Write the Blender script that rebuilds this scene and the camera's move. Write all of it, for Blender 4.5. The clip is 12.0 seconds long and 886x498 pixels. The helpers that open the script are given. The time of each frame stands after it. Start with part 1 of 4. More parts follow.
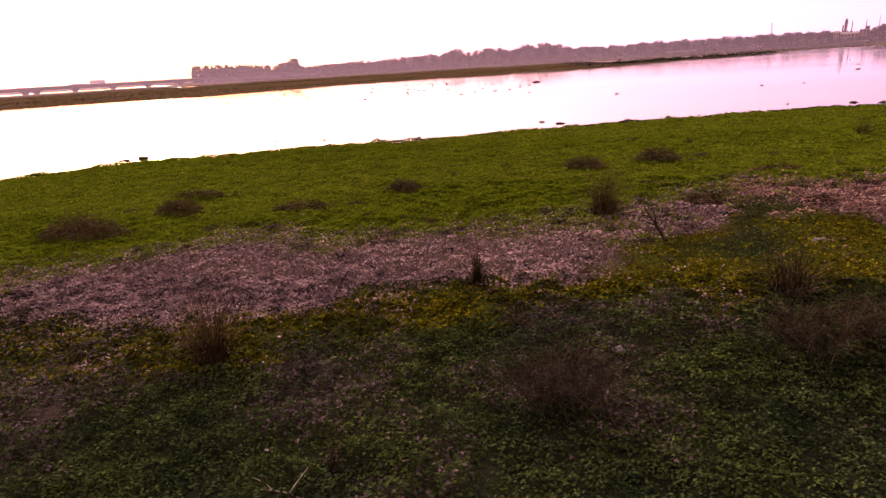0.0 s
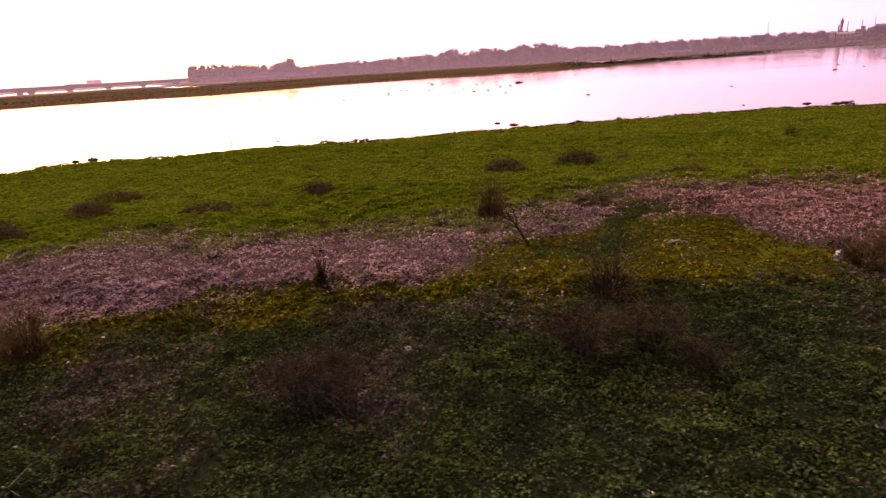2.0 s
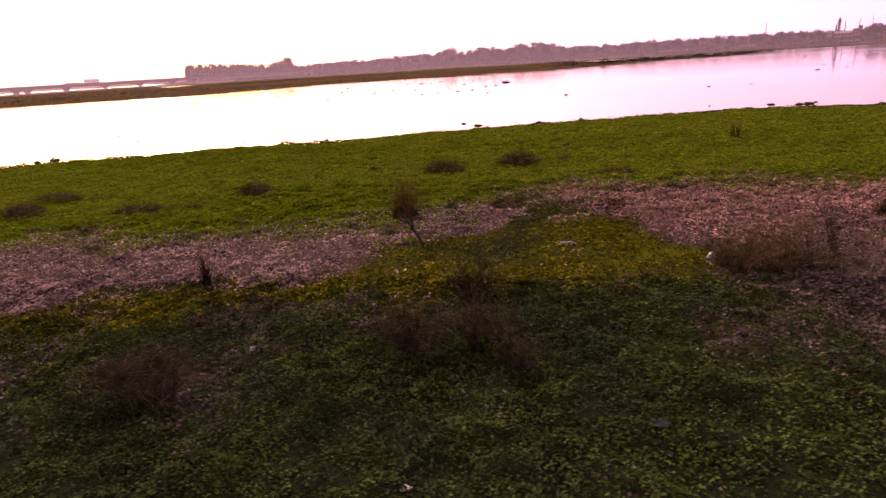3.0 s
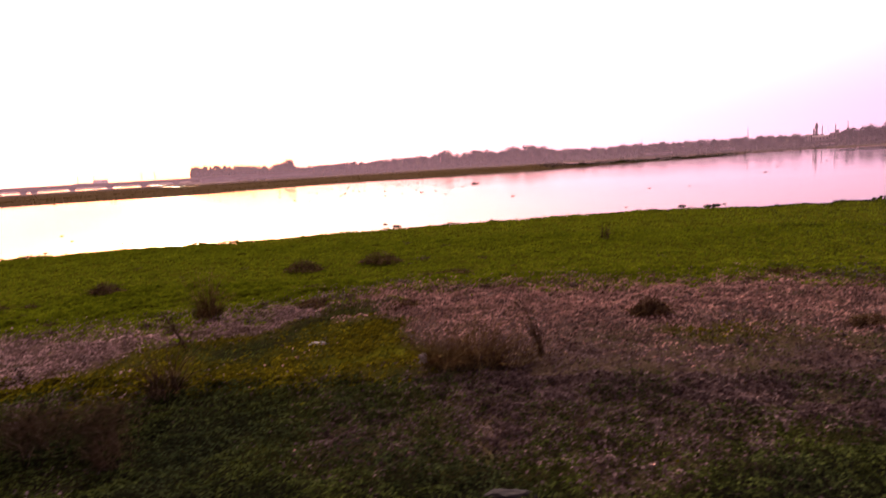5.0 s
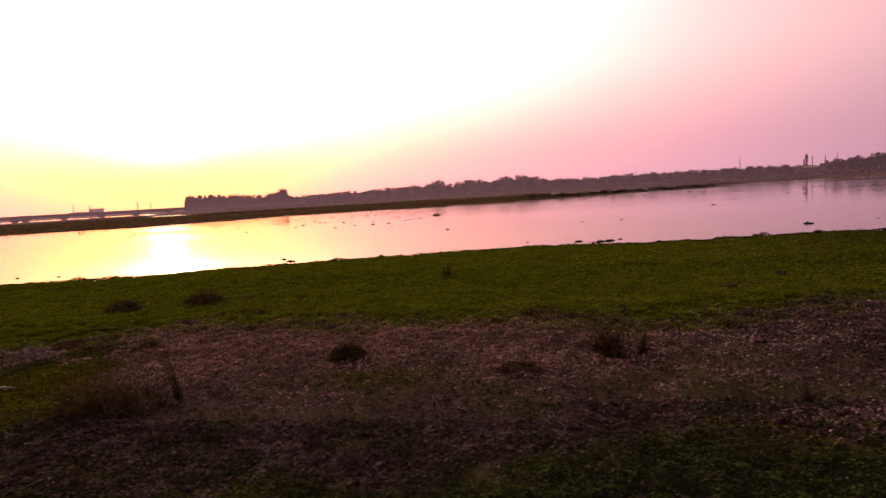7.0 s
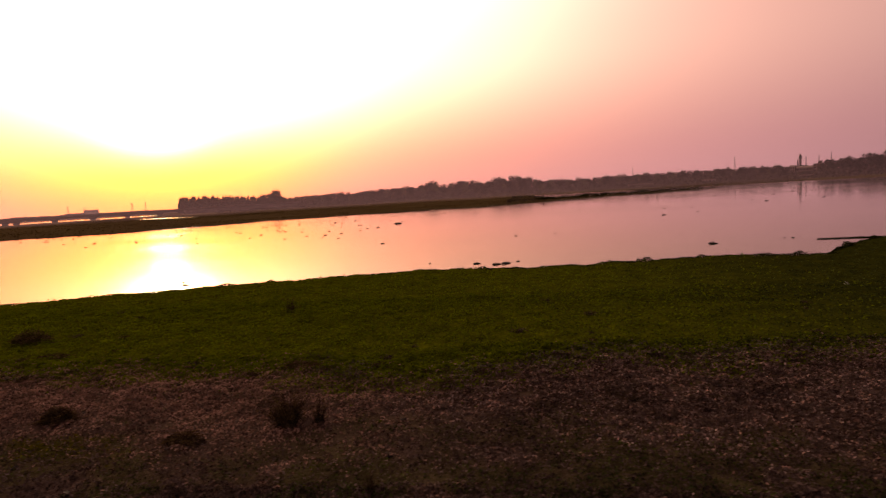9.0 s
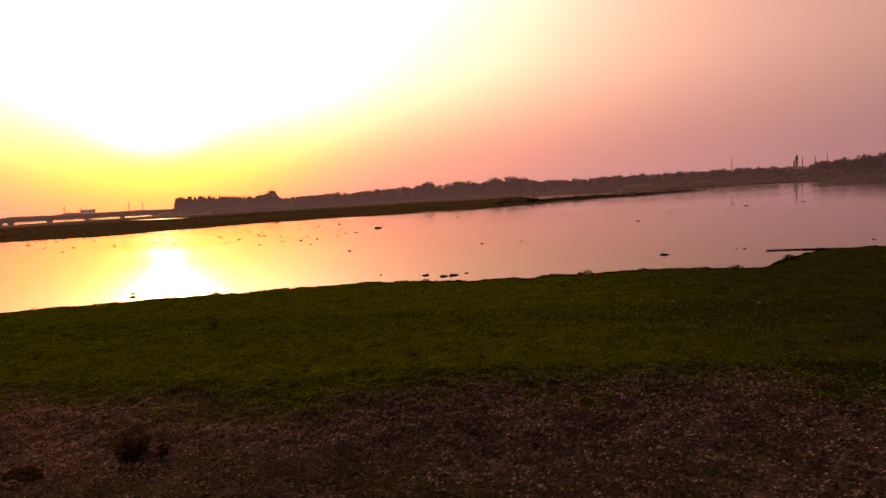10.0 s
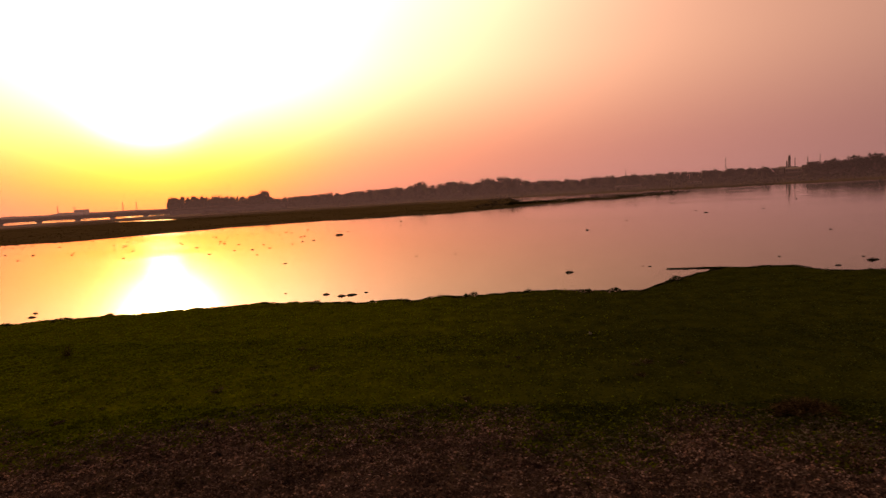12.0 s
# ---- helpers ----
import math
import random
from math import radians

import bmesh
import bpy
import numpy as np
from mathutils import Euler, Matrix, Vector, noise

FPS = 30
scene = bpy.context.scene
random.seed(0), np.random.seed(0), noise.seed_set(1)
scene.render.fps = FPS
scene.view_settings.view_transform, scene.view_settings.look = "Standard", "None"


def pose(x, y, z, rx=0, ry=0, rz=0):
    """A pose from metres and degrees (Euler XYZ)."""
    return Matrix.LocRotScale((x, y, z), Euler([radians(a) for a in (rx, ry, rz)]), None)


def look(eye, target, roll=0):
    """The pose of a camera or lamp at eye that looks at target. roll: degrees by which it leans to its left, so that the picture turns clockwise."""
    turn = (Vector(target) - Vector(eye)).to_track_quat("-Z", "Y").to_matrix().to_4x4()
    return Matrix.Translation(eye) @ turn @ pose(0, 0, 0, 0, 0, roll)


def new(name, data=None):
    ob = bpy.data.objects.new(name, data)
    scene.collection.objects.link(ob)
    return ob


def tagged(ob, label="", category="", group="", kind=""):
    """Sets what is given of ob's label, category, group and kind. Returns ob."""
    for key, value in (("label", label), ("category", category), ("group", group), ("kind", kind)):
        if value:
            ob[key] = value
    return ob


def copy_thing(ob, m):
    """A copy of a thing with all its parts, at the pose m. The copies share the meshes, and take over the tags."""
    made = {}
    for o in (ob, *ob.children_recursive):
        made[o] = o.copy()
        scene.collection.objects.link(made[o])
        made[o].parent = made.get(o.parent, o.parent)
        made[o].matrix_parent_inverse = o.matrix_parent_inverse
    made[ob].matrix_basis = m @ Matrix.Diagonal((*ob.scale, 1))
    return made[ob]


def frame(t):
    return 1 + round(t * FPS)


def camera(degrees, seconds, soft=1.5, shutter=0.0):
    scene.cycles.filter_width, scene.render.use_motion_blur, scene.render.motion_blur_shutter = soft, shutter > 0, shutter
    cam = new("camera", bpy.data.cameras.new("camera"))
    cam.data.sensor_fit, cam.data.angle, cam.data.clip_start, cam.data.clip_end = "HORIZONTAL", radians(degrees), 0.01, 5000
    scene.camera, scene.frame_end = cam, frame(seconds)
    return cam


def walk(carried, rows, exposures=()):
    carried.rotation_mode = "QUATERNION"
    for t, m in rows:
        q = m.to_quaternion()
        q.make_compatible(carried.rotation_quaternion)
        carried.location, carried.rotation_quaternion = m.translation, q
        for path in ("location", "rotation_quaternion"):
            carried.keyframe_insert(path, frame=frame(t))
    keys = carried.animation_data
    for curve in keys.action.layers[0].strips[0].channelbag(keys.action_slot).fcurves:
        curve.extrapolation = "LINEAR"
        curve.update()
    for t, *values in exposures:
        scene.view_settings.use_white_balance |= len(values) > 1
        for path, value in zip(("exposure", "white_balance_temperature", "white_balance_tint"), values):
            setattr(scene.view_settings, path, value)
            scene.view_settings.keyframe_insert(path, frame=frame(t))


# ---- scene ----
cam = camera(75.1, 12.0, soft=1.3, shutter=0.25)
PATH = [
    (0, (5.177, -1.051, 4.58), (4.885, 0.832, 3.973), -3.5),
    (0.5, (5.788, -1.031, 4.586), (5.497, 0.852, 3.978), -3.5),
    (1, (6.571, -0.971, 4.56), (6.282, 0.912, 3.952), -3.5),
    (1.5, (7.472, -0.92, 4.535), (7.184, 0.964, 3.927), -3.5),
    (2, (8.541, -0.85, 4.518), (8.254, 1.034, 3.91), -3.5),
    (2.5, (9.795, -0.751, 4.506), (9.51, 1.132, 3.895), -3.5),
    (2.7, (10.357, -0.751, 4.512), (10.072, 1.133, 3.902), -3.5),
    (4.3, (14.864, -0.377, 4.424), (14.586, 1.503, 3.8), -3.4),
    (4.5, (15.565, -0.323, 4.432), (15.287, 1.557, 3.807), -3.5),
    (4.7, (16.311, -0.329, 4.444), (16.033, 1.585, 3.934), -3.5),
    (5, (17.566, -0.487, 4.416), (17.291, 1.473, 4.129), -3.4),
    (5.2, (18.352, -0.497, 4.386), (18.081, 1.475, 4.199), -3.3),
    (5.5, (19.638, -0.494, 4.393), (19.368, 1.479, 4.207), -3.3),
    (6, (21.751, -0.328, 4.409), (21.482, 1.645, 4.221), -3.3),
    (6.5, (23.852, -0.118, 4.409), (23.585, 1.855, 4.222), -3.3),
    (7, (25.944, 0.108, 4.493), (25.679, 2.081, 4.305), -3.3),
    (7.2, (26.724, 0.202, 4.558), (26.46, 2.176, 4.372), -3.3),
    (8.8, (33.638, 0.824, 5.887), (33.378, 2.798, 5.698), -3.3),
    (9, (34.537, 0.916, 5.963), (34.276, 2.89, 5.774), -3.4),
    (9.5, (36.713, 1.045, 6.298), (36.454, 3.02, 6.109), -3.3),
    (10, (38.894, 1.229, 6.771), (38.637, 3.204, 6.581), -3.3),
    (10.5, (41.035, 1.292, 7.329), (40.78, 3.266, 7.137), -3.3),
    (11, (43.236, 1.38, 7.797), (42.983, 3.355, 7.607), -3.3),
    (11.5, (45.389, 1.574, 8.052), (45.138, 3.549, 7.861), -3.3),
    (12, (47.584, 1.631, 8.143), (47.334, 3.606, 7.95), -3.3),
]
walk(cam, [(t, look(eye, aim, roll)) for t, eye, aim, roll in PATH], [
    (0.0, 1.6, 5200, 18), (2.5, 1.6, 5200, 18), (4.5, 1.58, 5250, 18), (5.5, 1.0, 5350, 16),
    (6.5, 0.42, 5500, 16), (7.2, 0.12, 5650, 16), (9.0, -0.27, 6700, 11), (10.5, -0.48, 7300, 9), (12.0, -0.6, 8100, 8)])

# ---- light: a low sun in haze over the river ----
SUN_AZ, SUN_EL = radians(-33.1), radians(9.6)
SUN_DIR = Vector((math.sin(SUN_AZ) * math.cos(SUN_EL), math.cos(SUN_AZ) * math.cos(SUN_EL), math.sin(SUN_EL)))


def make_sky():
    world = bpy.data.worlds.new("hazy_evening_sky")
    scene.world = world
    world.use_nodes = True
    nt = world.node_tree
    bg = nt.nodes["Background"]

    def node(kind, operation="", interpolation_type="", data_type="", sky_type=""):
        n = nt.nodes.new(kind)
        if operation:
            n.operation = operation
        if interpolation_type:
            n.interpolation_type = interpolation_type
        if data_type:
            n.data_type = data_type
        if sky_type:
            n.sky_type = sky_type
        return n

    def link(a, b):
        nt.links.new(a, b)

    def maths(op, a, b=None):
        n = node("ShaderNodeMath", operation=op)
        for i, v in enumerate((a, b)):
            if v is None:
                continue
            if isinstance(v, (int, float)):
                n.inputs[i].default_value = v
            else:
                link(v, n.inputs[i])
        return n.outputs[0]

    def tint(value, colour):
        n = node("ShaderNodeVectorMath", operation="SCALE")
        n.inputs[0].default_value = colour
        link(value, n.inputs["Scale"])
        return n.outputs[0]

    def plus(a, b):
        n = node("ShaderNodeVectorMath", operation="ADD")
        link(a, n.inputs[0]), link(b, n.inputs[1])
        return n.outputs[0]

    sky = node("ShaderNodeTexSky", sky_type="NISHITA")
    sky.sun_disc, sky.sun_elevation, sky.sun_rotation = False, SUN_EL, SUN_AZ
    sky.air_density, sky.dust_density, sky.ozone_density = 1.5, 6.0, 1.0
    veil = node("ShaderNodeVectorMath", operation="MULTIPLY")
    link(sky.outputs[0], veil.inputs[0])
    veil.inputs[1].default_value = (0.035, 0.022, 0.022)
    coord = node("ShaderNodeTexCoord")
    way = node("ShaderNodeVectorMath", operation="NORMALIZE")
    link(coord.outputs["Generated"], way.inputs[0])
    dot = node("ShaderNodeVectorMath", operation="DOT_PRODUCT")
    link(way.outputs[0], dot.inputs[0])
    dot.inputs[1].default_value = SUN_DIR
    theta = maths("ARCCOSINE", maths("MINIMUM", dot.outputs["Value"], 0.99999))
    # aureole of the sun in the haze, and the wide warm glow round it
    core = node("ShaderNodeCombineXYZ")
    for i, (reach, power) in enumerate(AUREOLE):
        link(maths("MULTIPLY", maths("EXPONENT", maths("DIVIDE", theta, -reach)), power), core.inputs[i])
    high = node("ShaderNodeVectorMath", operation="DOT_PRODUCT")
    link(way.outputs[0], high.inputs[0])
    high.inputs[1].default_value = Vector((SUN_DIR.x, SUN_DIR.y, SUN_DIR.z + 0.25)).normalized()
    wide = maths("EXPONENT", maths("MULTIPLY", maths("ARCCOSINE", maths("MINIMUM", high.outputs["Value"], 0.99999)), -1.0 / 0.41))
    split = node("ShaderNodeSeparateXYZ")
    link(way.outputs[0], split.inputs[0])
    haze = node("ShaderNodeMapRange", interpolation_type="SMOOTHSTEP")
    link(split.outputs[2], haze.inputs["Value"])
    haze.inputs["From Min"].default_value, haze.inputs["From Max"].default_value = 0.045, 0.225
    low = node("ShaderNodeMix", data_type="RGBA")
    link(haze.outputs[0], low.inputs["Factor"])
    low.inputs[6].default_value, low.inputs[7].default_value = (0.58, 0.285, 0.045, 1), (1, 1, 1, 1)
    fan = node("ShaderNodeVectorMath", operation="DOT_PRODUCT")
    link(way.outputs[0], fan.inputs[0])
    fan.inputs[1].default_value = Vector((SUN_DIR.x + 0.2, SUN_DIR.y, SUN_DIR.z + 0.49)).normalized()
    upper = maths("EXPONENT", maths("MULTIPLY", maths("POWER", maths("DIVIDE", maths("ARCCOSINE", maths("MINIMUM", fan.outputs["Value"], 0.99999)), 0.38), 2.0), -1.0))
    disc = node("ShaderNodeCombineXYZ")
    for i, (reach, power) in enumerate(DISC):
        link(maths("MULTIPLY", maths("EXPONENT", maths("MULTIPLY", maths("POWER", maths("DIVIDE", theta, reach), 2.0), -1.0)), power), disc.inputs[i])
    over = node("ShaderNodeVectorMath", operation="DOT_PRODUCT")
    link(way.outputs[0], over.inputs[0])
    over.inputs[1].default_value = Vector((SUN_DIR.x + 0.03, SUN_DIR.y, SUN_DIR.z + 0.13)).normalized()
    lobe = maths("EXPONENT", maths("MULTIPLY", maths("POWER", maths("DIVIDE", maths("ARCCOSINE", maths("MINIMUM", over.outputs["Value"], 0.99999)), 0.25), 3.0), -1.0))
    glow = plus(plus(plus(tint(upper, (3.7, 3.3, 3.0)), tint(lobe, (2.7, 2.5, 2.2))), disc.outputs[0]), plus(core.outputs[0], tint(wide, (4.2, 1.58, 0.10))))
    glow_low = node("ShaderNodeVectorMath", operation="MULTIPLY")
    link(glow, glow_low.inputs[0]), link(low.outputs[2], glow_low.inputs[1])
    apart = node("ShaderNodeMapRange", interpolation_type="SMOOTHSTEP")
    link(theta, apart.inputs["Value"])
    apart.inputs["From Min"].default_value, apart.inputs["From Max"].default_value = 0.05, 0.36
    mauve = node("ShaderNodeMix", data_type="RGBA")
    link(apart.outputs[0], mauve.inputs["Factor"])
    mauve.inputs[6].default_value, mauve.inputs[7].default_value = (0.46, 0.23, 0.06, 1), (0.445, 0.270, 0.325, 1)
    # the haze thins out overhead and away from the sun
    thin = node("ShaderNodeMapRange", interpolation_type="SMOOTHSTEP")
    link(split.outputs[2], thin.inputs["Value"])
    for key, value in (("From Min", 0.35), ("From Max", 0.95), ("To Min", 1.0), ("To Max", 0.3)):
        thin.inputs[key].default_value = value
    away = node("ShaderNodeMapRange", interpolation_type="SMOOTHSTEP")
    link(dot.outputs["Value"], away.inputs["Value"])
    for key, value in (("From Min", -0.35), ("From Max", 0.86), ("To Min", 0.3), ("To Max", 1.16)):
        away.inputs[key].default_value = value
    fade = node("ShaderNodeVectorMath", operation="SCALE")
    link(mauve.outputs[2], fade.inputs[0])
    link(maths("MULTIPLY", maths("MULTIPLY", thin.outputs[0], away.outputs[0]), maths("ADD", maths("MULTIPLY", haze.outputs[0], 0.18), 0.95)), fade.inputs["Scale"])
    total = plus(plus(glow_low.outputs[0], veil.outputs[0]), fade.outputs[0])
    link(total, bg.inputs["Color"])
    bg.inputs["Strength"].default_value = 1.0


DISC = ((0.056, 48.0), (0.055, 36.0), (0.052, 25.0))
AUREOLE = ((0.090, 12.0), (0.072, 6.0), (0.056, 4.2))
make_sky()
sun = new("sun", bpy.data.lights.new("sun", "SUN"))
sun.data.energy, sun.data.angle, sun.data.color = 1.1, radians(3.0), (1.0, 0.71, 0.34)
sun.matrix_world = look(SUN_DIR * 100, (0, 0, 0))

# ---- materials ----


def material(name, rough=0.8):
    m = bpy.data.materials.new(name)
    m.use_nodes = True
    nt = m.node_tree
    b = nt.nodes["Principled BSDF"]
    b.inputs["Roughness"].default_value = rough
    b.inputs["Specular IOR Level"].default_value = 0.1
    return m, nt, b


def put(nt, kind, **inputs):
    n = nt.nodes.new(kind)
    for k, v in inputs.items():
        n.inputs[k.replace("_", " ")].default_value = v
    return n


def noise_tex(nt, scale, detail=4.0, vector=None, rough=0.6):
    n = put(nt, "ShaderNodeTexNoise", Scale=scale, Detail=detail, Roughness=rough)
    if vector is None:
        vector = put(nt, "ShaderNodeTexCoord").outputs["Object"]
    nt.links.new(vector, n.inputs["Vector"])
    return n.outputs["Fac"]


def ramp(nt, fac, stops):
    n = nt.nodes.new("ShaderNodeValToRGB")
    while len(n.color_ramp.elements) < len(stops):
        n.color_ramp.elements.new(0.5)
    for e, (p, c) in zip(n.color_ramp.elements, stops):
        e.position, e.color = p, (*c, 1)
    nt.links.new(fac, n.inputs[0])
    return n.outputs[0]


def mixed(nt, fac, a, b, kind="MIX"):
    n = nt.nodes.new("ShaderNodeMix")
    n.data_type, n.blend_type = "RGBA", kind
    for socket, v in ((n.inputs[0], fac), (n.inputs[6], a), (n.inputs[7], b)):
        if isinstance(v, (int, float)):
            socket.default_value = v
        elif isinstance(v, tuple):
            socket.default_value = (*v, 1)
        else:
            nt.links.new(v, socket)
    return n.outputs[2]


def relief(nt, b, height, strength, distance):
    n = put(nt, "ShaderNodeBump", Strength=strength, Distance=distance)
    nt.links.new(height, n.inputs["Height"])
    nt.links.new(n.outputs[0], b.inputs["Normal"])


def simple(name, stops, scale=3.0, rough=0.85, bump=0.3, depth=0.02):
    """A surface whose colour wanders between the stops, with fine relief."""
    m, nt, b = material(name, rough)
    big, fine = noise_tex(nt, scale), noise_tex(nt, scale * 9, 6)
    both = mixed(nt, 0.4, big, fine)
    nt.links.new(ramp(nt, both, stops), b.inputs["Base Color"])
    relief(nt, b, fine, bump, depth)
    return m


def leafy(name, stops, through_light=0.3, rough=0.55, lo=(0.62, 0.62, 0.62), hi=(1.2, 1.2, 1.2), clump=(0.45, 1.5), lump=(0.66, 1.28)):
    """Thin leaves: every leaf a shade of its own, some light passing through."""
    m, nt, b = material(name, max(rough, 0.75))
    b.inputs["Specular IOR Level"].default_value = 0.0
    rnd = put(nt, "ShaderNodeNewGeometry").outputs["Random Per Island"]
    col = ramp(nt, rnd, stops)
    patch = ramp(nt, noise_tex(nt, 0.45, 3), [(0.35, lo), (0.65, hi)])
    col = mixed(nt, 1.0, col, patch, "MULTIPLY")
    # coarse noise puts soft mound shading into the colour, fine noise adds grain
    for size, (dim, lit) in ((2.3, lump), (8.5, clump)):
        shade = ramp(nt, noise_tex(nt, size, 3), [(0.36, (dim,) * 3), (0.64, (lit,) * 3)])
        col = mixed(nt, 1.0, col, shade, "MULTIPLY")
    nt.links.new(col, b.inputs["Base Color"])
    tr = nt.nodes.new("ShaderNodeBsdfTranslucent")
    nt.links.new(col, tr.inputs["Color"])
    mx = nt.nodes.new("ShaderNodeMixShader")
    mx.inputs[0].default_value = through_light
    nt.links.new(b.outputs[0], mx.inputs[1]), nt.links.new(tr.outputs[0], mx.inputs[2])
    nt.links.new(mx.outputs[0], nt.nodes["Material Output"].inputs["Surface"])
    return m


def ground_material():
    m, nt, b = material("floodplain_soil_and_weed", 1.0)
    b.inputs["Specular IOR Level"].default_value = 0.0
    at = nt.nodes.new("ShaderNodeAttribute")
    at.attribute_name = "cover"
    split = nt.nodes.new("ShaderNodeSeparateColor")
    nt.links.new(at.outputs["Color"], split.inputs[0])
    grain, speck = noise_tex(nt, 9.0, 6), noise_tex(nt, 26.0, 3)
    patch = noise_tex(nt, 0.8, 5)
    green = ramp(nt, mixed(nt, 0.5, grain, patch), [(0.35, (0.014, 0.018, 0.001)), (0.5, (0.038, 0.046, 0.002)), (0.66, (0.065, 0.078, 0.003))])
    litter = ramp(nt, mixed(nt, 0.6, grain, speck), [(0.40, (0.026, 0.018, 0.016)), (0.54, (0.062, 0.042, 0.038)), (0.66, (0.11, 0.074, 0.067))])
    yellow = ramp(nt, grain, [(0.35, (0.010, 0.010, 0.001)), (0.62, (0.046, 0.042, 0.002))])
    bank = ramp(nt, patch, [(0.35, (0.036, 0.027, 0.014)), (0.65, (0.066, 0.049, 0.026))])
    mud = ramp(nt, mixed(nt, 0.5, grain, patch), [(0.36, (0.004, 0.005, 0.003)), (0.64, (0.013, 0.015, 0.007))])
    col = mixed(nt, at.outputs["Alpha"], green, mud)
    col = mixed(nt, split.outputs["Red"], col, litter)
    col = mixed(nt, split.outputs["Green"], col, yellow)
    col = mixed(nt, split.outputs["Blue"], col, bank)
    nt.links.new(col, b.inputs["Base Color"])
    relief(nt, b, mixed(nt, 0.5, grain, speck), 0.9, 0.06)
    return m


def water_material():
    m, nt, b = material("slow_river_water", 0.06)
    b.inputs["Base Color"].default_value = (0.020, 0.017, 0.014, 1)
    b.inputs["IOR"].default_value = 1.33
    b.inputs["Specular IOR Level"].default_value = 0.5
    co = put(nt, "ShaderNodeTexCoord").outputs["Object"]
    mp = nt.nodes.new("ShaderNodeMapping")
    mp.inputs["Scale"].default_value = (0.35, 1.0, 1.0)
    nt.links.new(co, mp.inputs[0])
    waves = mixed(nt, 0.4, noise_tex(nt, 0.9, 4, mp.outputs[0]), noise_tex(nt, 0.12, 3, mp.outputs[0]))
    relief(nt, b, waves, 0.2, 0.05)
    calm = ramp(nt, noise_tex(nt, 0.02, 3, mp.outputs[0]), [(0.4, (0.06, 0.06, 0.06)), (0.62, (0.105, 0.105, 0.105))])
    nt.links.new(calm, b.inputs["Roughness"])
    return m


GROUND = ground_material()
WATER = water_material()
LEAF_GREEN = leafy("green_floating_weed_leaf", [(0.0, (0.062, 0.086, 0.001)), (1.0, (0.097, 0.129, 0.002))], 0.35, lo=(0.84, 0.84, 0.84), hi=(1.08, 1.08, 1.08), clump=(0.84, 1.14), lump=(0.86, 1.12))
LEAF_DARK = leafy("dark_green_creeper_leaf", [(0.0, (0.013, 0.016, 0.006)), (0.6, (0.026, 0.034, 0.012)), (1.0, (0.042, 0.054, 0.017))], 0.14,
                  lo=(0.82, 0.9, 0.95), hi=(1.35, 1.42, 0.8))
LEAF_YELLOW = leafy("yellow_green_leaf", [(0.0, (0.026, 0.026, 0.001)), (0.5, (0.068, 0.064, 0.001)), (1.0, (0.114, 0.104, 0.002))], 0.3)
LEAF_PALE = leafy("pale_greyish_pink_leaf", [(0.0, (0.150, 0.104, 0.100)), (0.5, (0.212, 0.150, 0.145)), (1.0, (0.275, 0.200, 0.195))], 0.15, 0.7, clump=(0.6, 1.35))
LEAF_GREY = leafy("withered_grey_green_leaf", [(0.0, (0.050, 0.047, 0.034)), (1.0, (0.125, 0.115, 0.090))], 0.15, 0.8)
LEAF_DEAD = leafy("dead_pinkish_brown_leaf", [(0.0, (0.185, 0.114, 0.096)), (1.0, (0.28, 0.173, 0.148))], 0.15, 0.7, clump=(0.7, 1.25))
# dark brown for rotting patches, also stands in for shaded near litter
LEAF_BROWN = leafy("rotting_and_shaded_leaf", [(0.0, (0.042, 0.031, 0.030)), (0.6, (0.075, 0.055, 0.054)), (1.0, (0.108, 0.080, 0.080))], 0.12, 0.75, clump=(0.55, 1.4))
STEM_DRY = leafy("dry_reed_stem", [(0.0, (0.055, 0.038, 0.016)), (0.6, (0.12, 0.084, 0.036)), (1.0, (0.20, 0.145, 0.068))], 0.4, 0.8)
STEM_DARK = leafy("dark_dead_stem", [(0.0, (0.030, 0.023, 0.014)), (0.7, (0.070, 0.053, 0.032)), (1.0, (0.13, 0.10, 0.065))], 0.25, 0.85)
STEM_GREY = simple("weathered_grey_twig", [(0.35, (0.10, 0.08, 0.06)), (0.65, (0.34, 0.28, 0.22))], 12)
LEAF_RED = leafy("reddish_dry_weed_leaf", [(0.0, (0.036, 0.025, 0.015)), (0.6, (0.080, 0.056, 0.034)), (1.0, (0.13, 0.092, 0.057))], 0.2, 0.8)
CROWN = leafy("dusty_tree_foliage", [(0.0, (0.036, 0.032, 0.028)), (1.0, (0.078, 0.066, 0.058))], 0.08, 0.8)
CROWN_WARM = leafy("dusty_eucalyptus_foliage", [(0.0, (0.06, 0.046, 0.03)), (1.0, (0.13, 0.095, 0.06))], 0.3, 0.8)
CROWN_DARK = leafy("dark_dense_foliage", [(0.0, (0.020, 0.019, 0.017)), (1.0, (0.046, 0.042, 0.037))], 0.06, 0.8)
CROWN_OLIVE = leafy("dusty_olive_foliage", [(0.0, (0.045, 0.042, 0.026)), (1.0, (0.092, 0.082, 0.054))], 0.10, 0.8)
BANK_GRASS = leafy("rough_olive_bank_grass", [(0.0, (0.032, 0.023, 0.008)), (1.0, (0.085, 0.062, 0.024))], 0.3)
# near-black: the backlit dark of rim, floating plants and spit is in this colour
LEAF_SHORE = leafy("backlit_dark_shore_leaf", [(0.0, (0.008, 0.010, 0.003)), (1.0, (0.022, 0.027, 0.005))], 0.06)
BARK = simple("bark", [(0.3, (0.05, 0.035, 0.025)), (0.7, (0.14, 0.10, 0.075))], 6)
